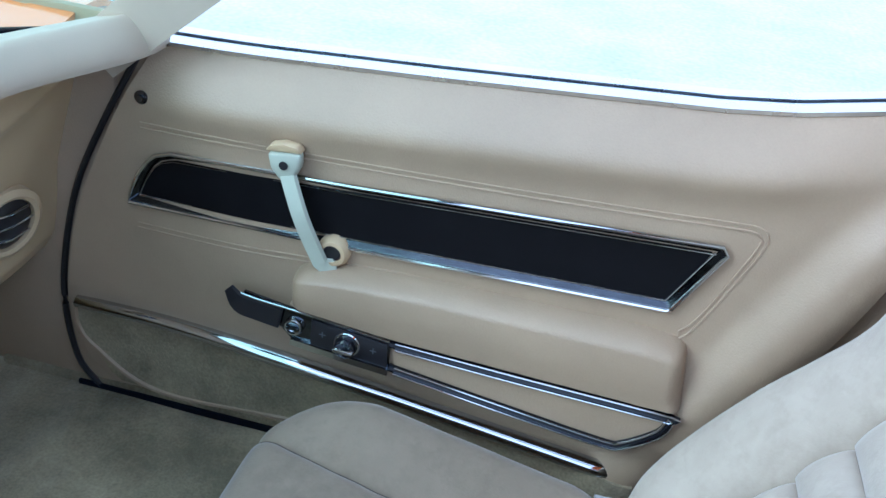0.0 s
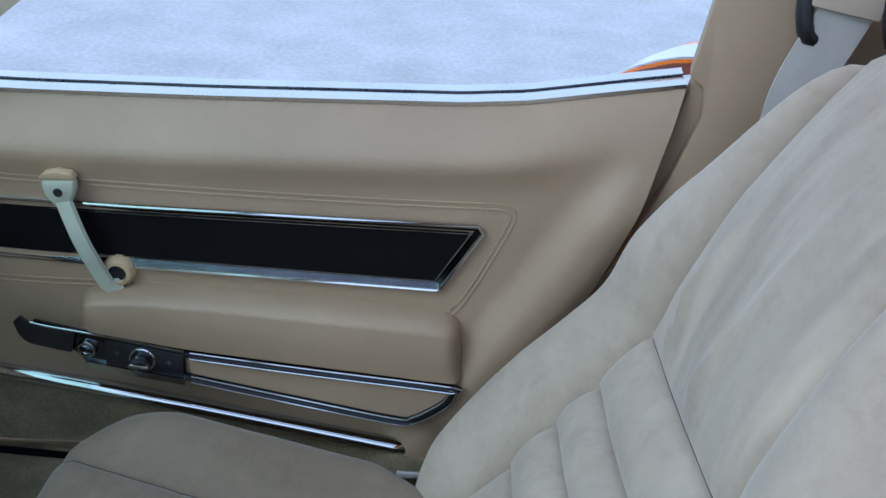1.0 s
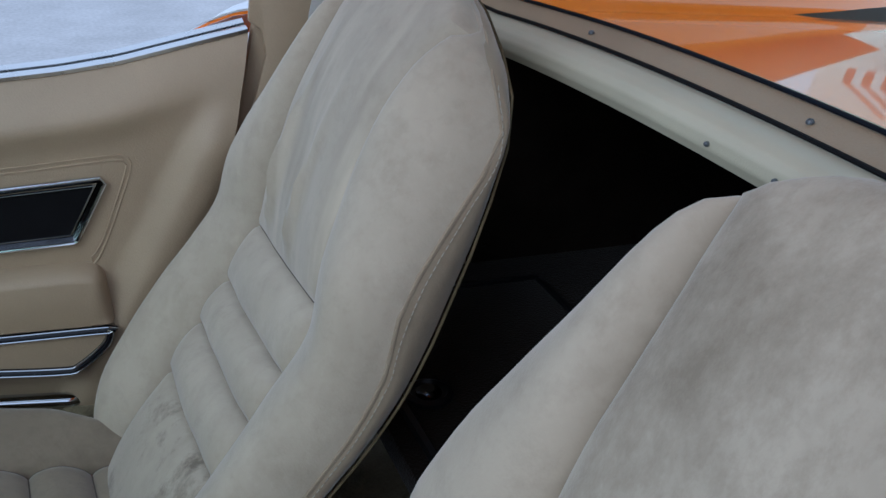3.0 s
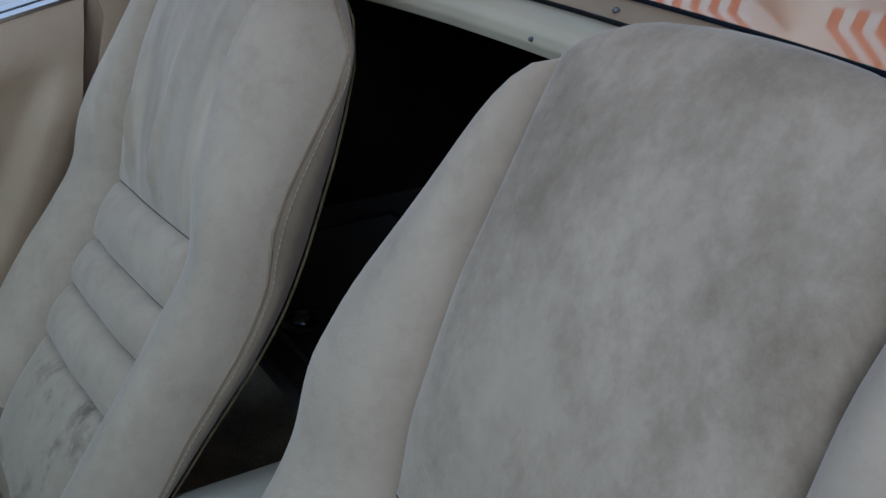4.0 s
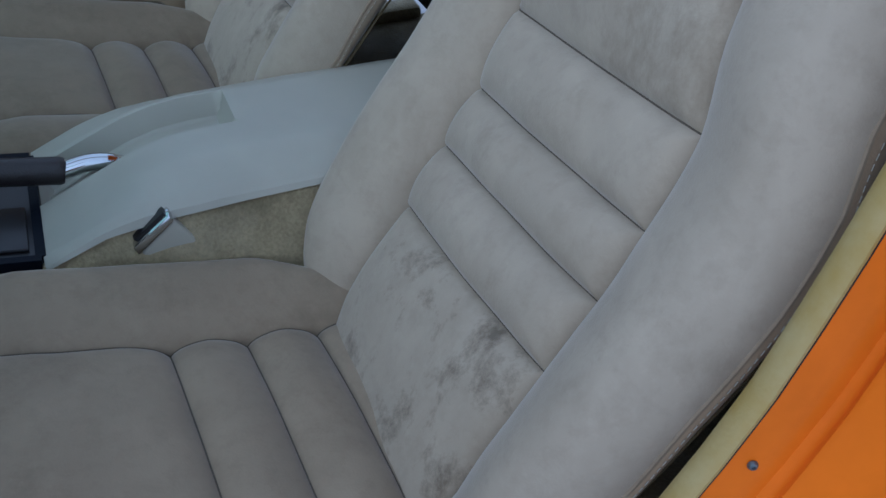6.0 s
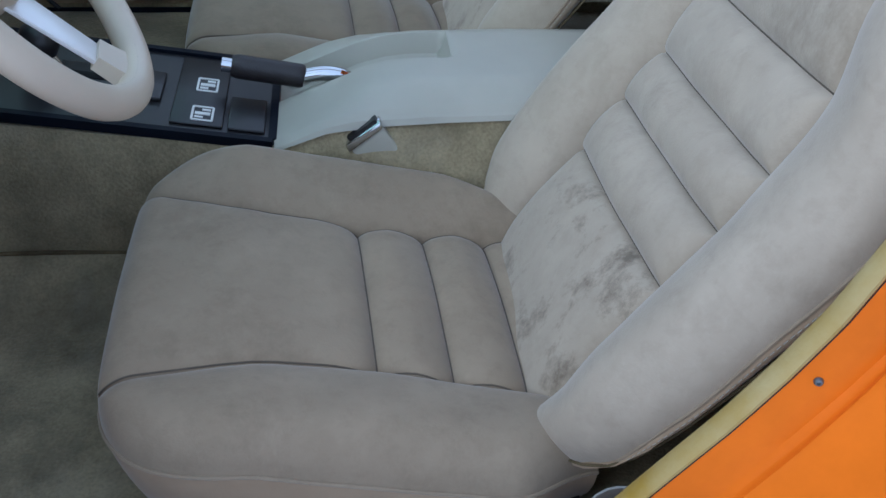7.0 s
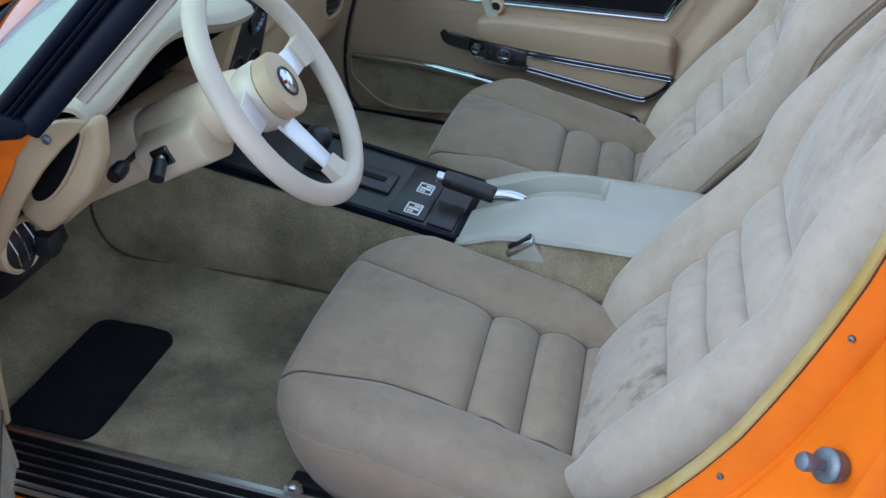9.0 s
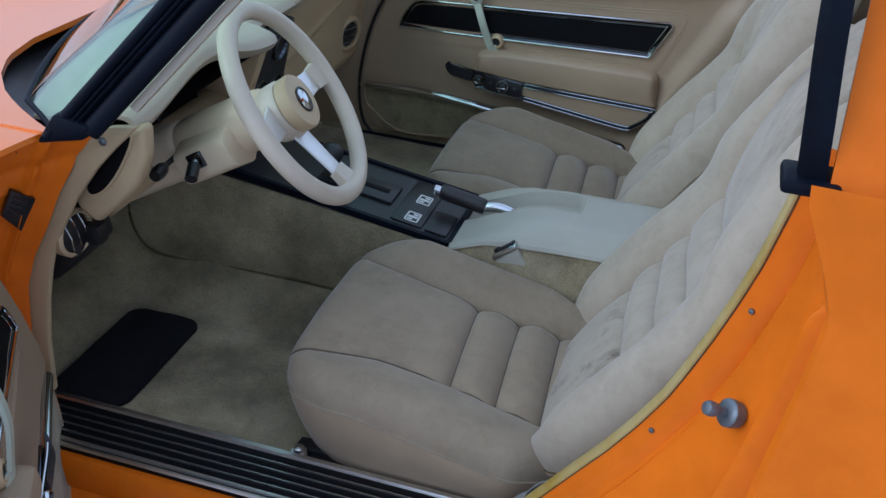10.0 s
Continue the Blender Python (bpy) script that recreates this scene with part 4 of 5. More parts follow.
brake = thing("parking_brake_lever", "black leather parking brake grip on a chrome lever", "lever")
piv = Vector((-0.119, 0.010, 0.541))
part("lever_arm", tube(spline([piv + Vector((0.026, 0, -0.026)), piv + Vector((0.018, 0, -0.004)), piv + Vector((0.001, 0, 0.012)), piv + Vector((-0.024, 0, 0.018)), piv + Vector((-0.054, 0, 0.014))], 18), 0.0098, 12), CHROME, brake)
part("grip", sweep(spline([piv + Vector((-0.052, 0, 0.0135)), piv + Vector((-0.07, 0, 0.017)), piv + Vector((-0.11, 0, 0.024)), piv + Vector((-0.142, 0, 0.030))], 20), circle(0.0140, 16, 0.0158), scale=[0.9] + [1.0] * 18 + [0.95, 0.85]), LEATHER, brake, "black leather wrapped grip")
part("release_button", tube([piv + Vector((-0.138, 0, 0.029)), piv + Vector((-0.148, 0, 0.031)), piv + Vector((-0.154, 0, 0.032))], 0.0095, 14), CHROME, brake, "chrome release button")
part("lever_boot", prism([piv + Vector((-0.075, -0.004, -0.018)), piv + Vector((-0.02, -0.004, 0.008)), piv + Vector((0.01, -0.004, 0.0)), piv + Vector((0.01, -0.004, -0.02))], (0, 0.008, 0), 0.002), PALE, brake, "flat pale guide plate")

buckle = thing("seat_belt_buckle", "chrome seat belt buckle end in a beige sleeve", "seat belt")
part("sleeve", prism([(-0.116, -0.127, 0.523), (-0.077, -0.127, 0.555), (-0.046, -0.127, 0.512), (-0.030, -0.127, 0.485), (-0.066, -0.127, 0.465), (-0.088, -0.127, 0.492)], (0, 0.018, 0), 0.005, 3), PALE, buckle, "beige plastic sleeve")
part("buckle_head", prism([(-0.117, -0.130, 0.523), (-0.076, -0.130, 0.556), (-0.080, -0.130, 0.565), (-0.121, -0.130, 0.534)], (0, 0.024, 0), 0.003), CHROME, buckle, "chrome latch end")
part("latch_slot", prism([(-0.116, -0.124, 0.5375), (-0.083, -0.124, 0.5625), (-0.0855, -0.124, 0.5655), (-0.1185, -0.124, 0.5405)], (0, 0.012, 0)), BLACK, buckle, "dark latch slot")

# ---- steering wheel and column ----
WC, WT, WA = Vector((-0.387, -0.372, 0.867)), radians(35.7), radians(9.0)
axis = Vector((math.cos(WT) * math.cos(WA), math.cos(WT) * math.sin(WA), math.sin(WT)))
WM = facing(WC, axis)  # local z to the driver, local y up
steer = thing("steering_wheel", "cream leather three-spoke steering wheel with brushed spokes", "steering wheel", m=WM)
R = 0.153
part("rim", tube([(R * math.cos(a), R * math.sin(a), 0) for a in np.linspace(0, 2 * math.pi, 96, endpoint=False)], 0.0142, 16, closed=True), WHEEL, steer, "cream stitched leather rim")
part("rim_stitching", stitches([(0.1435 * math.cos(a), 0.1435 * math.sin(a), 0.0098) for a in np.linspace(0, 2 * math.pi, 60)], 0.004, 0.003, 0.0006), STITCH, steer, "fine lacing along the inner rim")
for k, a in enumerate((radians(0), radians(180), radians(-90))):
    c, s = math.cos(a), math.sin(a)
    q = [Vector((c * r - s * w, s * r + c * w, z)) for r, w, z in ((0.030, -0.024, -0.026), (0.146, -0.016, -0.003), (0.146, 0.016, -0.003), (0.030, 0.024, -0.026))]
    sp = part("spoke", prism(q, (0, 0, -0.004), 0.001), SPOKE, steer, "brushed steel spoke")
    part("spoke_wrap", sweep([(c * r, s * r, lerp(-0.010, 0.0, (r - 0.118) / 0.04)) for r in (0.116, 0.130, 0.146, 0.158)], [(-0.021, -0.008), (0.021, -0.008), (0.021, 0.007), (-0.021, 0.007)], scale=[0.86, 0.92, 1.05, 1.25]), WHEEL, sp, "leather at the spoke end")
hub = part("hub", lathe([(0.041, -0.012), (0.043, -0.010), (0.0435, 0.006), (0.041, 0.010), (0.020, 0.012)], 44, Matrix()), VINYL_DASH, steer, "tan round horn hub")
part("hub_base", lathe([(0.036, -0.050), (0.0425, -0.046), (0.0450, -0.036), (0.0450, -0.017), (0.0425, -0.0125), (0.030, -0.012)], 44, Matrix()), WHEEL, steer, "cream round base of the hub")
part("horn_ring", lathe([(0.0205, 0.009), (0.0205, 0.0135), (0.018, 0.0145), (0.0165, 0.0125)], 32, Matrix()), BLACK, hub, "black ring")
part("horn_cap", lathe([(0.0165, 0.011), (0.0165, 0.0135), (0.011, 0.016), (0.003, 0.017)], 32, Matrix()), CHROME, hub, "domed chrome emblem cap")
col_axis = Vector((math.cos(radians(29)) * math.cos(radians(4)), math.cos(radians(29)) * math.sin(radians(4)), math.sin(radians(29))))
col = thing("steering_column", "beige plastic steering column with two black stalks", "steering column", m=facing(WC, col_axis))
part("column_shroud", lathe([(0.034, -0.045), (0.042, -0.055), (0.045, -0.075), (0.044, -0.19), (0.040, -0.205), (0.043, -0.208), (0.046, -0.215), (0.047, -0.39), (0.043, -0.425), (0.03, -0.43)], 40, Matrix()), PLASTIC, col)
part("switch_housing", prism([(0.020, -0.034, -0.098), (-0.020, -0.054, -0.098), (-0.072, -0.041, -0.098), (-0.078, -0.034, -0.098), (-0.079, 0.003, -0.098), (-0.072, 0.011, -0.098), (-0.02, 0.026, -0.098)], (0, 0, -0.094), 0.005), PLASTIC, col, "square beige switch housing")
stalk = part("stalk", tube([(-0.035, 0.006, -0.196), (-0.102, 0.004, -0.198)], 0.0042, 10), BLACK, col, "black indicator stalk")
part("stalk_knob", tube([(-0.092, 0.004, -0.198), (-0.100, 0.004, -0.198), (-0.113, 0.003, -0.199), (-0.124, 0.002, -0.199)], 0.0105, 14, scale=[0.6, 0.95, 1.05, 0.85]), BLACK, stalk, "black ribbed knob")
part("stalk_socket", box(-0.083, -0.021, -0.166, -0.076, 0.004, -0.140, 0.002), DARKMETAL, col, "square metal socket")
tilt = part("tilt_lever", tube([(-0.078, -0.006, -0.153), (-0.092, -0.013, -0.154)], 0.005, 10), STEEL, col, "short tilt lever")
part("lever_knob", tube([(-0.088, -0.011, -0.154), (-0.097, -0.016, -0.155), (-0.111, -0.024, -0.156)], 0.0095, 14), BLACK, tilt, "black cylindrical knob")

# ---- dashboard ----
dash = thing("dashboard", "tan moulded dashboard with black instrument openings", "dashboard")
PROF = [(0.0, 0.868), (0.3, 0.873), (0.65, 0.882), (0.86, 0.888), (0.955, 0.884), (1.0, 0.874), (0.995, 0.864), (0.95, 0.858), (0.85, 0.856)]


def glass_foot(y):
    """Where the windscreen meets the cowl."""
    return -0.878 + 0.53 * y * y


ROLL = spline([Vector((f, 0, z)) for f, z in PROF], 60)


def dash_pad(u, v):
    y = lerp(-0.574, 0.688, v)
    p = ROLL[int(round(u * (len(ROLL) - 1)))]
    f, z = p.x, p.z + 0.016 * smooth((y - 0.25) / 0.3) * smooth(p.x / 0.5) * smooth((1.02 - p.x) / 0.2)
    dip = 0.085 * smooth((y + 0.14) / 0.08) * (1 - smooth((y - 0.50) / 0.18))
    x = lerp(glass_foot(y) + 0.012, -0.530 - dip, f)
    arch = 0.045 * math.exp(-((y + 0.37) / 0.13) ** 2) * smooth((f - 0.2) / 0.6)
    return Vector((x, y, z - dip * 0.15 * f + arch))


part("dash_pad", grid(dash_pad, 60, 60, push=(-0.004, 0, -0.006)), PAD, dash, "pale beige padded dash top")


def face_panel(y0, y1, pts):
    def fn(u, v):
        k = min(len(pts) - 2, int(u * (len(pts) - 1)))
        x, z = (lerp(a, b, u * (len(pts) - 1) - k) for a, b in zip(pts[k], pts[k + 1]))
        return Vector((x, lerp(y0, y1, v), z))
    return fn


def creased(make):
    """A panel maker whose sheets carry soft pulled creases."""
    def wrap(*args):
        fn = make(*args)

        def sheet(u, v):
            p = fn(u, v)
            return p + Vector((0.004 * noise.noise((p.y * 9, p.z * 14, 6)) + 0.005 * math.exp(-((p.z - 0.79 - 0.25 * (p.y - 0.55)) / 0.008) ** 2), 0, 0))
        return sheet
    return wrap


part("instrument_face", grid(face_panel(-0.585, -0.125, [(-0.552, 0.857), (-0.660, 0.850), (-0.700, 0.780), (-0.715, 0.70)]), 12, 20, push=(-0.006, 0, -0.002)), BLACKGRAIN, dash, "black instrument face")
part("cluster_divider", prism([(-0.552, -0.150, 0.858), (-0.60, -0.150, 0.72), (-0.70, -0.150, 0.70), (-0.70, -0.150, 0.855)], (0, 0.03, 0), 0.006), VINYL_DASH, dash, "tan divider beside the instruments")
part("dash_end", prism([(-0.516, -0.578, 0.884), (-0.591, -0.578, 0.864), (-0.645, -0.578, 0.782), (-0.643, -0.578, 0.737), (-0.611, -0.578, 0.714), (-0.573, -0.578, 0.750), (-0.541, -0.578, 0.784), (-0.519, -0.578, 0.832)], (0, 0.030, 0), 0.011, 4), VINYL_DASH, dash, "tan end panel of the dash")
ring = [Vector((-0.576 + 0.60 * 0.063 * math.cos(a) - 0.80 * 0.0145 * math.sin(a) * (1 - 0.35 * math.cos(a)), -0.579, 0.818 + 0.80 * 0.063 * math.cos(a) + 0.60 * 0.0145 * math.sin(a) * (1 - 0.35 * math.cos(a)))) for a in np.linspace(0, 2 * math.pi, 48, endpoint=False)]
recess = part("side_duct", prism(ring, (0, -0.003, 0)), BLACKGRAIN, dash, "deep black almond-shaped side duct")
part("duct_lip", tube([p + Vector((0.001, -0.001, -0.001)) for p in ring], 0.0022, 8, up=(0, 1, 0), closed=True), VINYL_DASH, recess, "tan rolled lip")
for y in (-0.44, -0.25):
    part("instrument_bezel", lathe([(0.072, 0), (0.072, 0.02), (0.066, 0.022), (0.064, 0.004)], 36, facing((-0.690, y, 0.785), (0.95, 0, 0.3))), BLACK, dash, "round black gauge bezel")
part("lower_dash", grid(face_panel(-0.535, -0.125, [(-0.660, 0.765), (-0.610, 0.755), (-0.594, 0.735), (-0.606, 0.712), (-0.650, 0.694), (-0.82, 0.670)]), 16, 16, push=(-0.006, 0, -0.002)), VINYL_DASH, dash, "tan lower dash roll")
part("passenger_dash", grid(creased(face_panel)(0.125, 0.688, [(-0.612, 0.862), (-0.628, 0.852), (-0.645, 0.81), (-0.664, 0.75), (-0.680, 0.69), (-0.690, 0.63), (-0.696, 0.585), (-0.712, 0.560), (-0.90, 0.55)]), 60, 50, push=(-0.006, 0, -0.002)), VINYL_DASH, dash, "tan passenger side dash")
part("gauge_housing", prism([(-0.610, -0.12, 0.835), (-0.640, -0.12, 0.70), (-0.685, -0.12, 0.595), (-0.90, -0.12, 0.60), (-0.90, -0.12, 0.86)], (0, 0.24, 0), 0.008), BLACK, dash, "black centre gauge stack")
for y, z in ((-0.06, 0.79), (0.06, 0.79), (-0.07, 0.70), (0.0, 0.71), (0.07, 0.70)):
    x = -0.612 - (0.835 - z) * 0.24
    part("gauge", lathe([(0.030, 0), (0.030, 0.006), (0.026, 0.008), (0.024, 0.002)], 26, facing((x, y, z), (0.97, 0, -0.2))), DARKMETAL, dash, "small round gauge")


def vent(p, way, parent, r=0.036, lip=0.010, up=(0, 0, 1)):
    v = part("air_vent", lathe([(r + lip, -0.012), (r + lip, 0.004), (r + lip * 0.4, 0.008), (r, 0.006), (r, -0.010)], 34, facing(p, way, up)), VINYL_DASH, parent, "round vent ring")
    part("vent_ball", lathe([(r - 0.001, -0.008), (r - 0.002, 0.002), (r * 0.7, 0.006), (r * 0.3, 0.008)], 28, facing(p, way, up)), BLACK, v, "black vent ball")
    m = facing(p, way, up)
    for k in (-0.5, 0.0, 0.5):
        w = r * math.sqrt(1 - k * k) * 0.95
        part("vent_fin", tube([m @ Vector((-w, k * r, 0.004)), m @ Vector((0, k * r * 1.05, 0.0085)), m @ Vector((w, k * r, 0.004))], 0.0015, 8), CHROME, v, "bright vent fin")
    return v


vent((-0.684, 0.585, 0.655), (0.93, -0.28, -0.16), dash, 0.034, 0.012)
vent((-0.664, -0.562, 0.683), (1.0, -0.05, 0.0), dash, 0.031, 0.007, (0.0, 1.0, 0.25))

# dash end and hinge pillar trim on the driver side
trim = thing("pillar_trim", "tan moulded hinge pillar trim with screws", "car trim")
outl = [(-0.512, 0.893), (-0.546, 0.888), (-0.578, 0.876), (-0.596, 0.862), (-0.617, 0.832), (-0.655, 0.771), (-0.685, 0.710), (-0.715, 0.656), (-0.735, 0.615), (-0.748, 0.56), (-0.752, 0.50), (-0.752, 0.40), (-0.712, 0.40), (-0.708, 0.50), (-0.697, 0.575), (-0.684, 0.630), (-0.671, 0.672), (-0.655, 0.704), (-0.637, 0.736), (-0.620, 0.766), (-0.604, 0.788), (-0.582, 0.818), (-0.552, 0.852), (-0.524, 0.880)]
part("end_panel", prism([(x, -0.602, z) for x, z in outl], (0, 0.012, 0), 0.004), VINYL_DASH, trim)
screw((-0.565, -0.604, 0.864), (0, -1, 0), trim, 0.006, ZINC)
screw((-0.724, -0.604, 0.634), (0, -1, 0), trim, 0.006, ZINC)

pedal = thing("brake_pedal", "black rubber brake pedal on a dark arm", "pedal")
part("pedal_pad", prism([(-0.83, -0.42, 0.50), (-0.83, -0.30, 0.50), (-0.865, -0.30, 0.555), (-0.865, -0.42, 0.555)], (0.012, 0, 0.008), 0.004), BLACK, pedal, "ribbed rubber pad")
part("pedal_arm", tube([(-0.85, -0.36, 0.53), (-0.90, -0.36, 0.64), (-0.92, -0.36, 0.76)], 0.009, 8), BLACK, pedal)
part("parking_release", box(-0.664, -0.545, 0.652, -0.634, -0.515, 0.688, 0.008), BLACK, dash, "black release handle under the dash")
part("fuse_panel", prism([(-0.735, -0.575, 0.572), (-0.690, -0.575, 0.604), (-0.655, -0.575, 0.645), (-0.665, -0.575, 0.690), (-0.750, -0.575, 0.690)], (0, 0.10, 0), 0.005), BLACK, dash, "black panel under the dash")

# ---- body shell: sill, jamb, pillars, roof hoop ----
body = thing("orange_coupe", "orange two-seat coupe body around the tan cabin", "car body")
sillp = thing("sill_plate", "ribbed black and bright metal door sill plate", "sill plate")


def sill_sheet(u, v):
    return Vector((lerp(-0.74, 0.12, u), lerp(-0.680, -0.573, v), 0.372 + 0.003 * math.sin(math.pi * v)))


part("plate", grid(sill_sheet, 20, 8, push=(0, 0, -0.012)), BLACKGRAIN, sillp, "black anodised plate")
for y, r in ((-0.578, 0.0065), (-0.603, 0.0012), (-0.619, 0.0012), (-0.635, 0.0012), (-0.651, 0.0012), (-0.667, 0.003), (-0.678, 0.003)):
    part("rib", sweep([(-0.74, y, 0.3745), (0.12, y, 0.3745)], [(-r, -0.002), (r, -0.002), (r * 0.6, 0.003), (-r * 0.6, 0.003)]), STEEL, sillp, "bright rib")
for x in (-0.43, -0.08):
    screw((x, -0.628, 0.3752), (0, 0, 1), sillp, 0.005)


def rocker(u, v):
    x = lerp(-0.80, 0.45, u)
    y, z = [(-0.668, 0.366), (-0.690, 0.362), (-0.698, 0.346), (-0.698, 0.310), (-0.715, 0.300), (-0.760, 0.296), (-0.80, 0.28), (-0.80, 0.18)][int(round(v * 7))]
    return Vector((x, y, z))


part("rocker", grid(rocker, 10, 7, push=(0, 0.004, -0.002)), ORANGE_DIM, body, "orange rocker panel below the sill")
part("rocker_seal", tube([(-0.74, -0.752, 0.303), (0.2, -0.752, 0.303)], 0.008, 8), RUBBER, body, "black lower door seal")

JIN = [(0.36, 0.0), (0.42, 0.035), (0.48, 0.075), (0.55, 0.124), (0.60, 0.160), (0.65, 0.191), (0.70, 0.218), (0.75, 0.238), (0.80, 0.256), (0.85, 0.272), (0.90, 0.286), (0.98, 0.302), (1.06, 0.314)]
JOUT = [(0.30, 0.29), (0.42, 0.315), (0.574, 0.335), (0.696, 0.345), (0.74, 0.349), (0.85, 0.360), (0.927, 0.366), (0.974, 0.349), (1.045, 0.317)]


def jamb(u, v):
    z = lerp(0.362, 1.045, v)
    xi, xo = along(JIN, z), along(JOUT, z)
    yi, yo = -0.660, -0.795
    # flange, groove, dished field, double ridge along the outer edge
    if u < 0.2:
        k = u / 0.2
        x, y = lerp(xi, xi + 0.024, k), lerp(yi, yi - 0.010, k)
    else:
        k = (u - 0.2) / 0.8
        x, y = lerp(xi + 0.038, xo, k), lerp(yi - 0.012, yo, k)
        x -= 0.006 * math.sin(math.pi * k) + 0.010 * smooth((k - 0.04) / 0.08) * (1 - smooth((k - 0.5) / 0.4))
        low = smooth((0.94 - z) / 0.04)
        x -= 0.016 * low * math.exp(-((k - 0.72) / 0.05) ** 2) + 0.022 * smooth((k - 0.84) / 0.10)
    return Vector((x, y, z))


part("door_jamb", grid(jamb, 60, 60, push=(0.004, 0.002, 0)), ORANGE_DIM, body, "orange painted lock pillar jamb")


def quarter(u, v):
    z = lerp(0.25, 1.06, v)
    p = jamb(1, max(0, min(1, (z - 0.362) / (1.045 - 0.362))))
    out = 0.05 * math.sin(math.pi * max(0, min(1, (z - 0.2) / 0.9)))
    return Vector((p.x + u * 1.3, p.y - out * smooth(u * 6) - 0.02 * smooth(u * 12) + 0.25 * smooth((z - 0.88) / 0.3) * smooth(u * 3), z))


part("flange_gap", tube([Vector((along(JIN, z) + 0.0005, -0.6605, z)) for z in np.linspace(0.365, 1.03, 50)], 0.0005, 6, up=(0, 1, 0)), BLACK, body, "dark line between seal and flange")
part("rear_quarter", grid(quarter, 40, 40), ORANGE_DIM, body, "orange rear quarter panel")
edge = [Vector((along(JIN, z), -0.651, z)) for z in np.linspace(0.365, 1.03, 50)]
part("door_seal", sweep([p + Vector((-0.003, 0, 0)) for p in edge], circle(0.0055, 14, 0.0105), up=(0, -1, 0.0)), SEAL, body, "aged yellowed door weatherstrip")
for z in (0.50, 0.654, 0.846):
    screw((along(JIN, z) + 0.015, -0.667, z), (-0.35, -0.93, 0.1), body, 0.0036, ZINC)

striker = thing("door_striker", "zinc door striker pin on a round washer", "striker")
sm = facing((0.2826, -0.738, 0.757), (-0.80, -0.52, 0.40))
part("washer", lathe([(0.0145, -0.012), (0.016, -0.003), (0.016, 0.003), (0.014, 0.005), (0.008, 0.006)], 26, sm), ZINC, striker, "worn grey washer")
part("pin", lathe([(0.005, 0.005), (0.005, 0.020), (0.008, 0.021), (0.0088, 0.029), (0.0075, 0.033), (0.004, 0.034)], 20, sm), ZINC, striker, "bright steel pin with a wide head")

# inner rear corner panels beside the seats
lockp = thing("rear_pillar_trim", "tan moulded trim over the rear roof pillar", "car trim", "pillar trims")
outl = [(0.292, 0.962), (0.272, 0.86), (0.235, 0.70), (0.17, 0.55), (0.10, 0.40), (0.62, 0.40), (0.62, 1.30), (0.315, 1.30), (0.300, 1.05)]
part("panel", prism([(x, 0.690, z) for x, z in outl], (0, 0.02, 0), 0.006), VINYL, lockp)
fin = [(0.300, 1.30), (0.288, 1.05), (0.280, 0.968), (0.297, 0.957), (0.303, 0.925), (0.283, 0.850), (0.25, 0.76), (0.20, 0.65), (0.32, 0.65), (0.37, 0.90), (0.43, 1.02), (0.43, 1.30)]
part("pillar_fin", prism([(x, 0.668 - 0.22 * max(0.0, x - 0.30), z) for x, z in fin], (0.006, 0.03, 0), 0.004), VINYL, lockp, "raised tan pillar moulding")
# near-black panel puts in the shade between driver seat and door seal
drv = thing("rear_pillar_trim", "trim behind the driver seat, coloured dark for the shaded gap", "car trim", "pillar trims")
part("panel", prism([(x, -0.632, z) for x, z in [(0.335, 1.0), (0.235, 0.66), (0.10, 0.37), (0.62, 0.37), (0.62, 1.30), (0.35, 1.30)]], (0, -0.006, 0), 0.002), CARPET_SHADED, drv)


def wall_panel(name, a, b, material, label, thick=0.01):
    bm = box(a[0], a[1], a[2], b[0], b[1], b[2], 0.004)
    return part(name, bm, material, body, label)


# rear compartment: carpeted well with shade put into its near-black colour, cross bar, window frame and glass
wall_panel("rear_wall", (1.25, -0.63, 0.36), (1.27, 0.70, 0.98), CARPET_SHADED, "dark carpeted rear wall")
wall_panel("rear_side", (0.62, -0.65, 0.36), (1.27, -0.63, 1.0), CARPET_SHADED, "dark carpeted side wall")
wall_panel("rear_side", (0.62, 0.69, 0.36), (1.27, 0.71, 1.0), CARPET_SHADED, "dark carpeted side wall")
wall_panel("rear_floor", (0.36, -0.63, 0.54), (1.27, 0.70, 0.575), CARPET_SHADED, "brown carpet behind the seats, coloured as in shade")
wall_panel("rear_deck_underside", (0.60, -0.65, 0.985), (1.27, 0.71, 0.995), CARPET_SHADED, "dark underside of the rear deck")

bar = thing("rear_cross_bar", "pale tan padded bar under the rear window", "car trim")


def arch(y):
    """Rise of the rear sill towards the middle of the car."""
    return 0.019 * (1 - min(1.0, (y / 0.47) ** 2))


def arched(pts, y0, y1):
    """A rail of (x, z) outline run across the car, following the arch."""
    def fn(u, v):
        k = min(len(pts) - 2, int(u * (len(pts) - 1) + 1e-6))
        x, z = (lerp(a, b, u * (len(pts) - 1) - k) for a, b in zip(pts[k], pts[k + 1]))
        y = lerp(y0, y1, v)
        return Vector((x, y, z + arch(y)))
    return fn


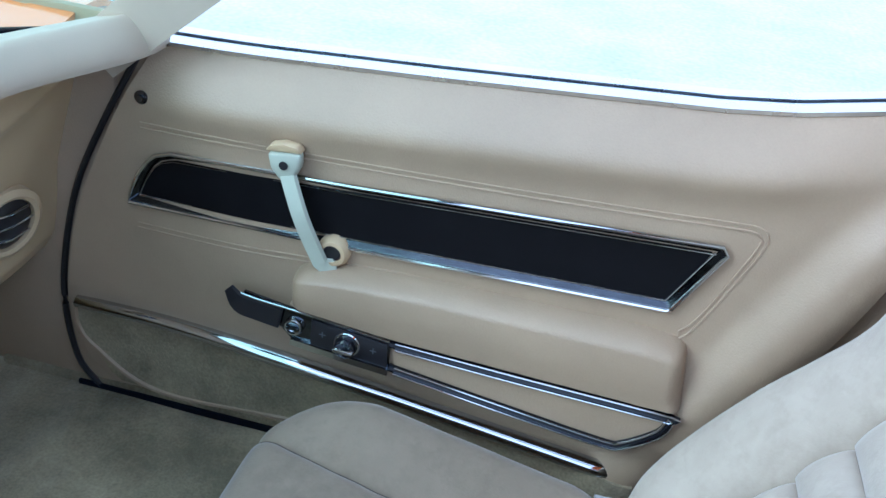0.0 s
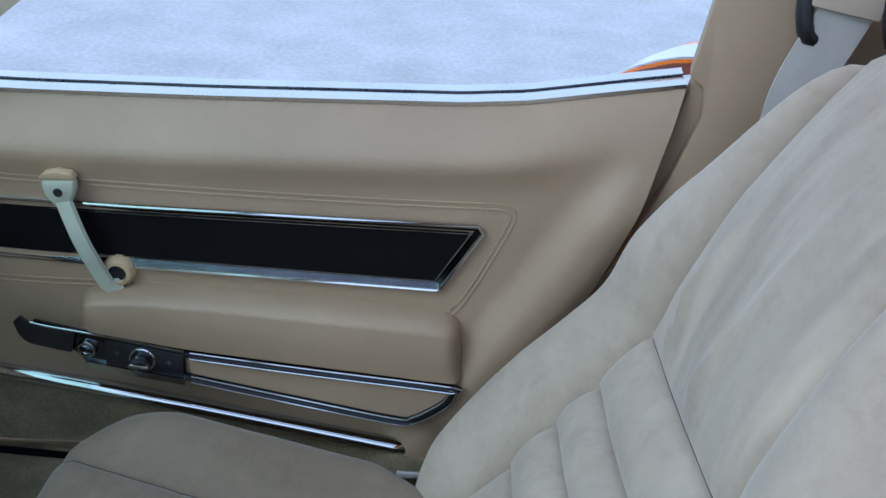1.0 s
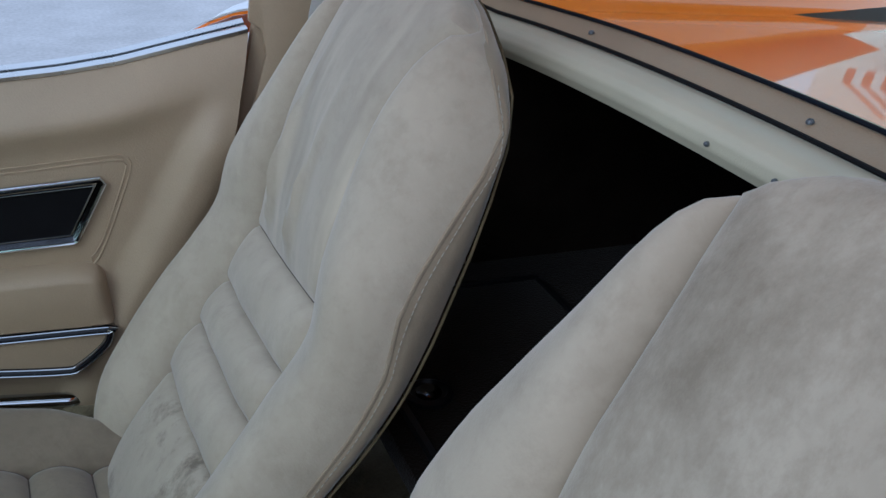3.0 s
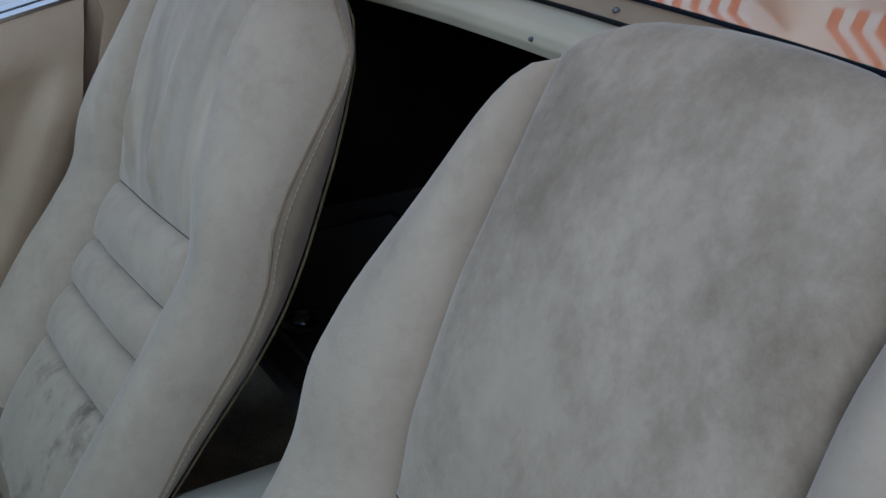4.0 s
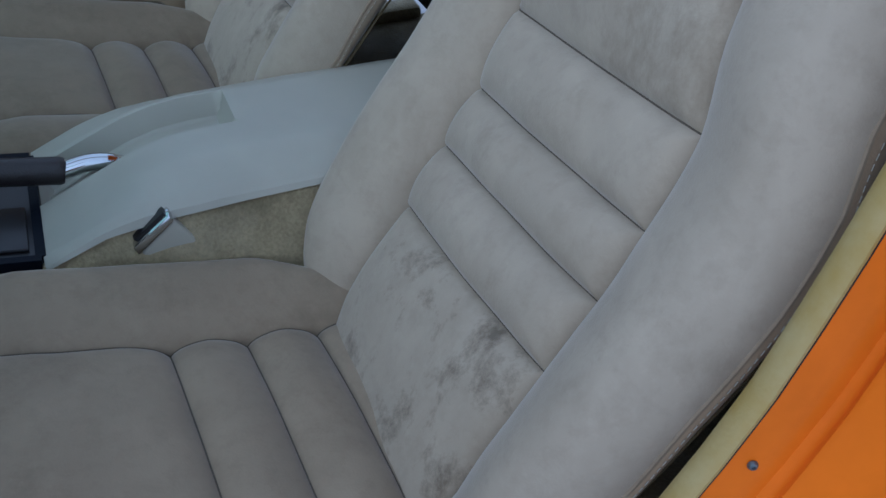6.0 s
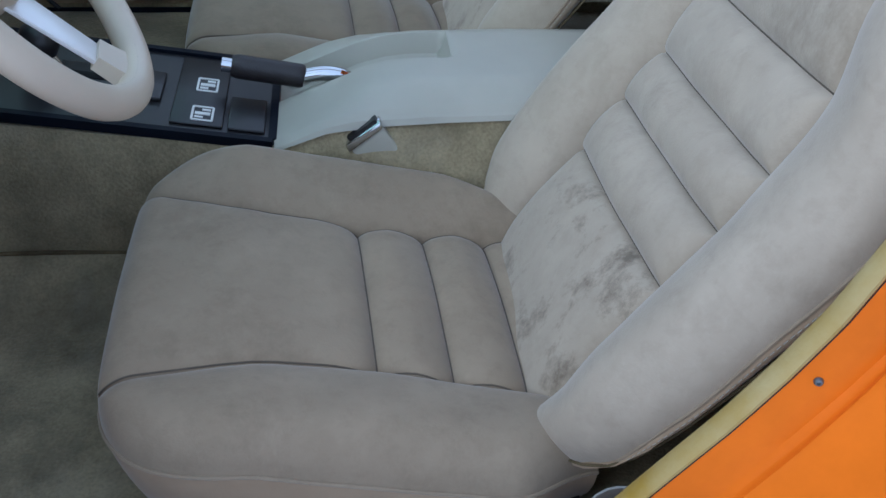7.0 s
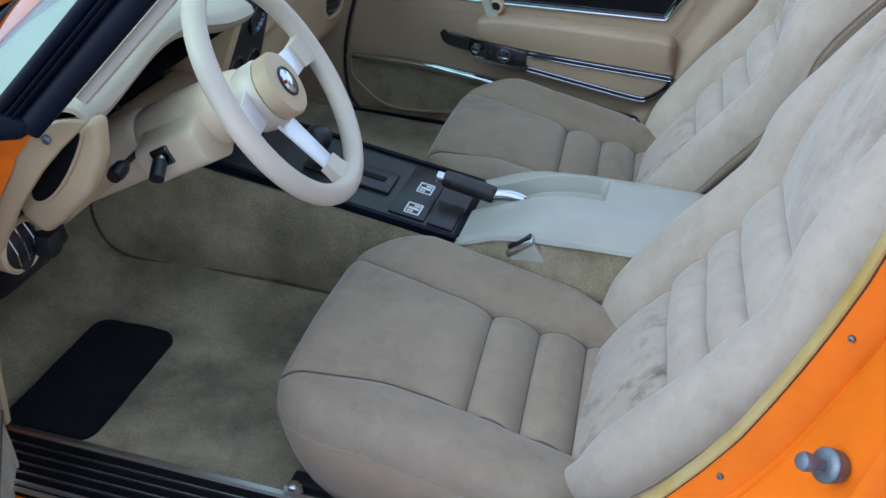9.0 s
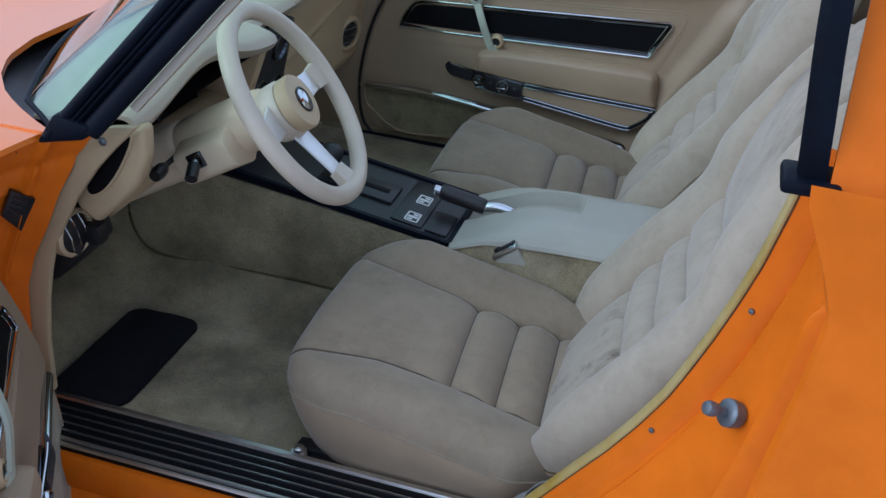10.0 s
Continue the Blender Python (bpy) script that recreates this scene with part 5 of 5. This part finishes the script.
part("padding", grid(arched([(0.520, 0.978), (0.509, 0.978), (0.502, 0.981), (0.498, 0.990), (0.4985, 1.000), (0.503, 1.007), (0.512, 1.011), (0.532, 1.0125)], -0.64, 0.68), 28, 40, push=(0.006, 0, 0)), RAIL, bar)
for y in (-0.017, -0.097):
    screw((0.4975, y, 0.994 + arch(y)), (-1, 0, 0.2), bar, 0.0022, ZINC)
rw = thing("rear_window", "upright rear window in a tan frame", "window")
part("lower_frame", grid(arched([(0.5385, 0.985), (0.5390, 1.010), (0.542, 1.0145), (0.550, 1.0175), (0.566, 1.0225), (0.573, 1.025), (0.590, 1.025), (0.590, 0.99)], -0.64, 0.68), 28, 40, push=(0.001, 0, -0.006)), VINYL, rw, "tan lower frame rail")
# black strip drawn for the shade between padded bar and frame rail
part("frame_gap_shade", tube([(0.5365, y, 1.0155 + arch(y)) for y in np.linspace(-0.62, 0.66, 40)], 0.0022, 8), BLACKGRAIN, rw, "black strip for the shade in the gap below the frame rail")
for s, y0, y1 in ((1, 0.570, 0.69), (-1, -0.66, -0.545)):
    part("side_frame", box(0.545, y0, 1.010, 0.60, y1, 1.40, 0.014, 4), VINYL, rw, "tan side frame")
part("seal_strip", tube(spline([Vector((0.5745, y, 1.0275 + arch(y))) for y in np.linspace(-0.50, 0.49, 12)] + [Vector((0.5745, 0.520, 1.034)), Vector((0.573, 0.545, 1.06)), Vector((0.573, 0.570, 1.39))], 90), 0.0022, 8), RUBBER, rw, "thin black glass seal")
part("pane", box(0.578, -0.56, 1.022, 0.582, 0.58, 1.39, 0.0), GLASS, rw, "clear glass").visible_shadow = False
for y in (-0.057, 0.27):
    screw((0.5535, y, 1.0195 + arch(y)), (-0.2, 0, 0.97), rw, 0.0032, ZINC)


def deck(u, v):
    x, y = lerp(0.60, 1.75, u), lerp(-0.80, 0.80, v)
    z = 1.020 + arch(y) - 0.05 * u - 0.05 * (abs(y) / 0.8) ** 4 + 0.16 * smooth((abs(y) - 0.5) / 0.15) * (1 - smooth(u * 1.1))
    return Vector((x, y, z))


part("rear_deck", grid(deck, 50, 60, push=(0, 0, -0.006)), ORANGE, body, "glossy orange rear deck")

# roof hoop above the rear window and the centre bar of the open roof
def roof(u, v):
    x, y = lerp(0.30, 0.66, u), lerp(-0.58, 0.60, v)
    return Vector((x, y, 1.40 + 0.02 * (1 - (y / 0.6) ** 2)))


part("roof_hoop", grid(roof, 8, 14, push=(0, 0, 0.02)), ORANGE, body, "orange rear roof hoop")
part("t_bar", box(-0.42, -0.05, 1.36, 0.34, 0.07, 1.40, 0.015), VINYL, body, "tan covered centre roof bar")
part("roof_pillar_seal", sweep(spline([(0.300, -0.735, 1.042), (0.294, -0.735, 1.10), (0.284, -0.725, 1.20), (0.28, -0.70, 1.32)], 20), [(-0.022, -0.012), (0.022, -0.012), (0.024, 0.006), (0.010, 0.014), (-0.020, 0.010)], up=(-1, 0, 0)), RUBBER, body, "thick black rubber side window seal")


def buttress(u, v):
    z = lerp(1.03, 1.40, v)
    return Vector((0.315 + u * 0.9, lerp(-0.770, -0.60, v) + 0.02 * u, z - u * lerp(0.0, 0.33, v)))


part("roof_buttress", grid(buttress, 16, 12, push=(0, 0.006, 0)), ORANGE_DIM, body, "orange sloping roof buttress")
part("seal_foot", box(0.272, -0.772, 1.036, 0.326, -0.715, 1.050, 0.005), RUBBER, body, "black rubber seal foot")
part("roof_buttress", grid(lambda u, v: Vector((0.60 + u * 0.7, 0.73 - 0.1 * v, lerp(1.03, 1.40, v) - u * lerp(0.0, 0.33, v))), 10, 8, push=(0, -0.006, 0)), ORANGE, body, "orange sloping roof buttress")

# front pillar, windscreen, cowl and hinge jamb on the driver side
P0, P1 = Vector((-0.582, -0.640, 0.884)), Vector((-0.415, -0.600, 1.075))
for off, ry, low in ((-0.0215, 0.0085, -1), (-0.0095, 0.0035, 0), (-0.0035, 0.003, 0), (0.0125, 0.0145, 1)):
    part("front_pillar_seal", sweep([P0.lerp(P1, k / 10) + Vector((off * 0.73, -0.002, -off * 0.68)) for k in range(low, 22)], [(x * ry, y * 0.011) for x, y in circle(1.0, 16)], up=(0, -1, 0.3)), RUBBER, body, "ribbed black windscreen pillar seal")
part("front_pillar_trim", sweep([P0.lerp(P1, k / 10) + Vector((0.030, 0.012, -0.016)) for k in range(3, 22)], [(-0.007, -0.006), (0.004, -0.006), (0.005, 0.003), (-0.006, 0.006)], up=(0, -1, 0.3)), PAD, body, "pale tan pillar moulding")
part("seal_foot", prism([(-0.632, -0.655, 0.868), (-0.560, -0.652, 0.884), (-0.548, -0.650, 0.905), (-0.600, -0.655, 0.915)], (0, 0.03, 0), 0.006), RUBBER, body, "black rubber foot of the pillar seal")
Q0, Q1 = Vector((-0.575, 0.665, 0.872)), Vector((-0.27, 0.60, 1.13))
part("front_pillar_trim", sweep([Q0.lerp(Q1, k / 10) for k in range(-1, 16)], [(-0.030, -0.014), (0.030, -0.014), (0.026, 0.012), (-0.026, 0.012)], up=(0, 1, 0.2)), PAD, body, "tan windscreen pillar trim")


def screen(u, v):
    y = lerp(-0.625, 0.655, u)
    return Vector((glass_foot(y) + 0.045 * smooth((abs(y) - 0.555) / 0.07) + 0.335 * v + 0.05 * v * (1 - (y / 0.64) ** 2), y * (1 - 0.07 * v), lerp(0.876, 1.19, v)))


ws = thing("windscreen", "curved greenish windscreen glass", "window")
part("pane", grid(screen, 40, 12, push=(-0.003, 0, 0.003)), SCREEN, ws).visible_shadow = False
part("lower_seal", tube([screen(u, 0.01) + Vector((-0.004, 0, 0.002)) for u in np.linspace(0, 1, 40)], 0.004, 8), RUBBER, ws, "black lower glass seal")


def cowl(u, v):
    y = lerp(-0.66, 0.68, u)
    return Vector((glass_foot(min(abs(y), 0.63)) + 0.01 - 0.10 * v, y, 0.862 - 0.012 * math.sin(math.pi * v)))


part("cowl", grid(cowl, 30, 6, push=(0, 0, -0.01)), BLACK, body, "black recessed wiper cowl")



def hood(u, v):
    y = lerp(-0.64, 0.64, u)
    x0 = along([(0.0, -0.872), (0.33, -0.872), (0.42, -0.851), (0.485, -0.813), (0.547, -0.757), (0.602, -0.679), (0.64, -0.610)], abs(y))
    x = lerp(x0, -2.3, v)
    return Vector((x, y, 0.881 + 0.03 * smooth(v * 4) * math.exp(-(y / 0.2) ** 2) - 0.10 * v * v))


part("hood", grid(hood, 50, 30, push=(0, 0, -0.010)), ORANGE, body, "glossy orange hood")


def fender_top(sign):
    def fn(u, v):
        y = lerp(0.625, 0.90, u)
        x = lerp(-0.628 - 0.06 * u, -2.3, v)
        z = 0.878 + 0.045 * math.sin(math.pi * min(1, u * 1.2)) * smooth(v * 3) - 0.09 * u ** 3 - 0.10 * v * v
        return Vector((x, sign * y, z))
    return fn


for sign in (-1, 1):
    part("fender_top", grid(fender_top(sign), 16, 30, push=(0, 0, -0.008)), ORANGE, body, "glossy orange fender top")


def fender(u, v):
    x = lerp(-0.75, -2.2, u)
    return Vector((x, -0.87 + 0.02 * math.sin(v * 3), lerp(0.25, 0.775, v)))


part("front_fender", grid(fender, 12, 10, push=(0, 0.006, 0)), ORANGE, body, "orange front fender side")


def hinge_jamb(u, v):
    z = lerp(0.36, 0.872, v)
    x = along([(0.36, -0.745), (0.5, -0.745), (0.60, -0.735), (0.656, -0.715), (0.71, -0.685), (0.771, -0.656), (0.835, -0.617), (0.872, -0.59)], z)
    # return flange beside the trim, then a field with pressed ridges and sealer lumps
    x += 0.012 * (1 - smooth(u / 0.06))
    dent = 0.010 * math.exp(-((u - 0.16) / 0.03) ** 2) + 0.006 * math.exp(-((z - 0.815 + 0.10 * u) / 0.007) ** 2) * smooth((u - 0.2) / 0.1) - 0.005 * math.exp(-((z - 0.835 + 0.05 * u) / 0.010) ** 2)
    dent += 0.004 * noise.noise((u * 9, z * 26, 4)) * smooth((u - 0.08) / 0.1)
    return Vector((lerp(x, -0.80, u) + dent * 0.8, lerp(-0.606, -0.80, u) - dent * 0.6, z))


part("hinge_jamb", grid(hinge_jamb, 60, 90, push=(-0.004, 0.002, 0)), ORANGE_DIM, body, "orange hinge pillar jamb")
plate_q = [Vector((-0.683, -0.656, 0.796)), Vector((-0.672, -0.625, 0.771)), Vector((-0.700, -0.631, 0.717)), Vector((-0.703, -0.660, 0.755))]
tag = part("jamb_label", prism([p + Vector((0.010, -0.008, 0)) for p in plate_q], (-0.010, 0.008, 0), 0.0008), BLACK, body, "black data plate with unreadable text")
for k in range(4):
    a, b = (plate_q[0].lerp(plate_q[3], 0.2 + 0.18 * k), plate_q[1].lerp(plate_q[2], 0.2 + 0.18 * k))
    part("text_bar", tube([a.lerp(b, 0.15) + Vector((0.0104, -0.0083, 0)), a.lerp(b, 0.75 - 0.1 * (k % 2)) + Vector((0.0104, -0.0083, 0))], 0.0012, 5), DARKMETAL, tag, "dull line of print")
part("firewall", box(-1.27, -0.63, 0.36, -1.25, 0.70, 0.90, 0.004), CARPET_SHADED, body, "dark carpeted firewall")
part("kick_panel", box(-1.25, 0.688, 0.36, -0.60, 0.70, 0.885, 0.004), VINYL, body, "tan kick panel beside the footwell")
part("kick_panel", box(-1.25, -0.63, 0.36, -0.76, -0.61, 0.80, 0.004), CARPET, body, "carpeted kick panel")
part("hinge_pillar", box(-0.85, 0.694, 0.50, -0.52, 0.73, 0.862, 0.006), VINYL, body, "tan passenger hinge pillar")
part("door_gap_seal", tube(spline([(-0.553, 0.672, 0.862), (-0.607, 0.676, 0.765), (-0.655, 0.683, 0.665), (-0.682, 0.685, 0.56), (-0.689, 0.685, 0.475), (-0.677, 0.685, 0.395), (-0.648, 0.685, 0.358)], 40), 0.0042, 8), BLACK, body, "dark door gap seal")
# added dark bar stands for the shaded gap between door and floor
part("passenger_door_gap", box(-0.68, 0.681, 0.345, 0.10, 0.692, 0.362, 0.002), RUBBER, body, "dark strip added for the gap under the passenger door")
part("passenger_sill", box(-0.80, 0.685, 0.28, 0.5, 0.74, 0.372, 0.01), CARPET, body, "carpeted sill under the passenger door")

belt = thing("seat_belt", "pale grey seat belt webbing hung from a tan and black guide", "seat belt")
part("webbing", sweep(spline([(0.402, 0.612, 1.075), (0.392, 0.612, 1.045), (0.372, 0.606, 0.985), (0.368, 0.600, 0.93), (0.368, 0.600, 0.87), (0.368, 0.60, 0.80)], 24), [(-0.027, -0.001), (0.027, -0.001), (0.027, 0.001), (-0.027, 0.001)], up=(0, 1, 0)), WEBPALE, belt)
part("guide_block", prism([(0.360, 0.606, 1.13), (0.430, 0.600, 1.13), (0.428, 0.600, 1.060), (0.362, 0.606, 1.067)], (0, 0.012, 0), 0.003), PAD, belt, "pale tan guide block")
for x, y, z in ((0.364, 0.622, 1.046), (0.440, 0.606, 1.052)):
    part("guide_end", tube(spline([(x - 0.004, y, z + 0.09), (x - 0.006, y - 0.006, z + 0.03), (x + 0.001, y - 0.010, z - 0.004), (x + 0.010, y - 0.006, z - 0.012)], 14), 0.0085, 10), BLACK, belt, "black rounded guide end")


# rear compartment details
lid = thing("storage_compartment", "dark carpeted storage compartment cover with black edging behind the seats", "storage compartment")
part("panel", box(0.395, -0.16, 0.575, 0.695, 0.60, 0.581, 0.002), CARPET_SHADED, lid)
for a, b in (((0.390, -0.16), (0.390, 0.60)), ((0.70, -0.16), (0.70, 0.60)), ((0.390, 0.605), (0.70, 0.605)), ((0.390, 0.22), (0.70, 0.22))):
    part("edging", sweep([(*a, 0.580), (*b, 0.580)], [(-0.006, -0.003), (0.006, -0.003), (0.004, 0.004), (-0.004, 0.004)]), BLACK, lid, "black edge strip")
web = thing("seat_belt", "grey folded seat belt webbing beside the driver seat", "seat belt")
part("webbing", sweep(spline([(0.175, -0.618, 0.53), (0.148, -0.622, 0.508), (0.115, -0.624, 0.486), (0.088, -0.620, 0.470), (0.06, -0.615, 0.43), (0.04, -0.615, 0.37)], 30), [(-0.001, -0.020), (0.0012, -0.020), (0.002, 0.0), (0.0012, 0.020), (-0.001, 0.020)], up=(0.5, -0.2, 0.85)), WEB, web)
jack = thing("storage_lid_latch", "round black latch in the rear floor", "latch")
part("ring", lathe([(0.030, 0), (0.030, 0.006), (0.024, 0.009), (0.020, 0.004)], 28, pose(0.425, 0.338, 0.582)), BLACK, jack)
part("core", lathe([(0.016, 0), (0.016, 0.008), (0.010, 0.011), (0.004, 0.010)], 22, pose(0.425, 0.338, 0.582)), DARKMETAL, jack, "dull metal core")

# a pale shop front with striped awnings stands behind the car, seen in the paint's reflections
shop = thing("shop_building", "pale rendered building with red striped awnings", "building")
part("wall", box(9.0, -9, 0, 9.5, 9, 5.2, 0.02), WALLW, shop)
for k in range(7):
    y = -8 + 2.4 * k
    win = part("window", box(8.96, y, 0.9, 9.05, y + 1.2, 2.25, 0.02), BLACK, shop, "dark window")
    for a, b in ((0.0, 0.06), (0.57, 0.63), (1.14, 1.2)):
        part("mullion", box(8.93, y + a, 0.9, 8.965, y + b, 2.25, 0.005), WHITE, win, "white window bar")
    for j in range(10):
        yy = y - 0.1 + j * 0.14
        part("awning_stripe", prism([(9.0, yy, 3.3), (8.2, yy, 2.6), (8.2, yy, 2.3), (9.0, yy, 3.0)], (0, 0.14, 0)), RED if j % 2 else WHITE, shop)
part("cornice", box(8.8, -9, 5.0, 9.0, 9, 5.25, 0.03), WHITE, shop, "white cornice")
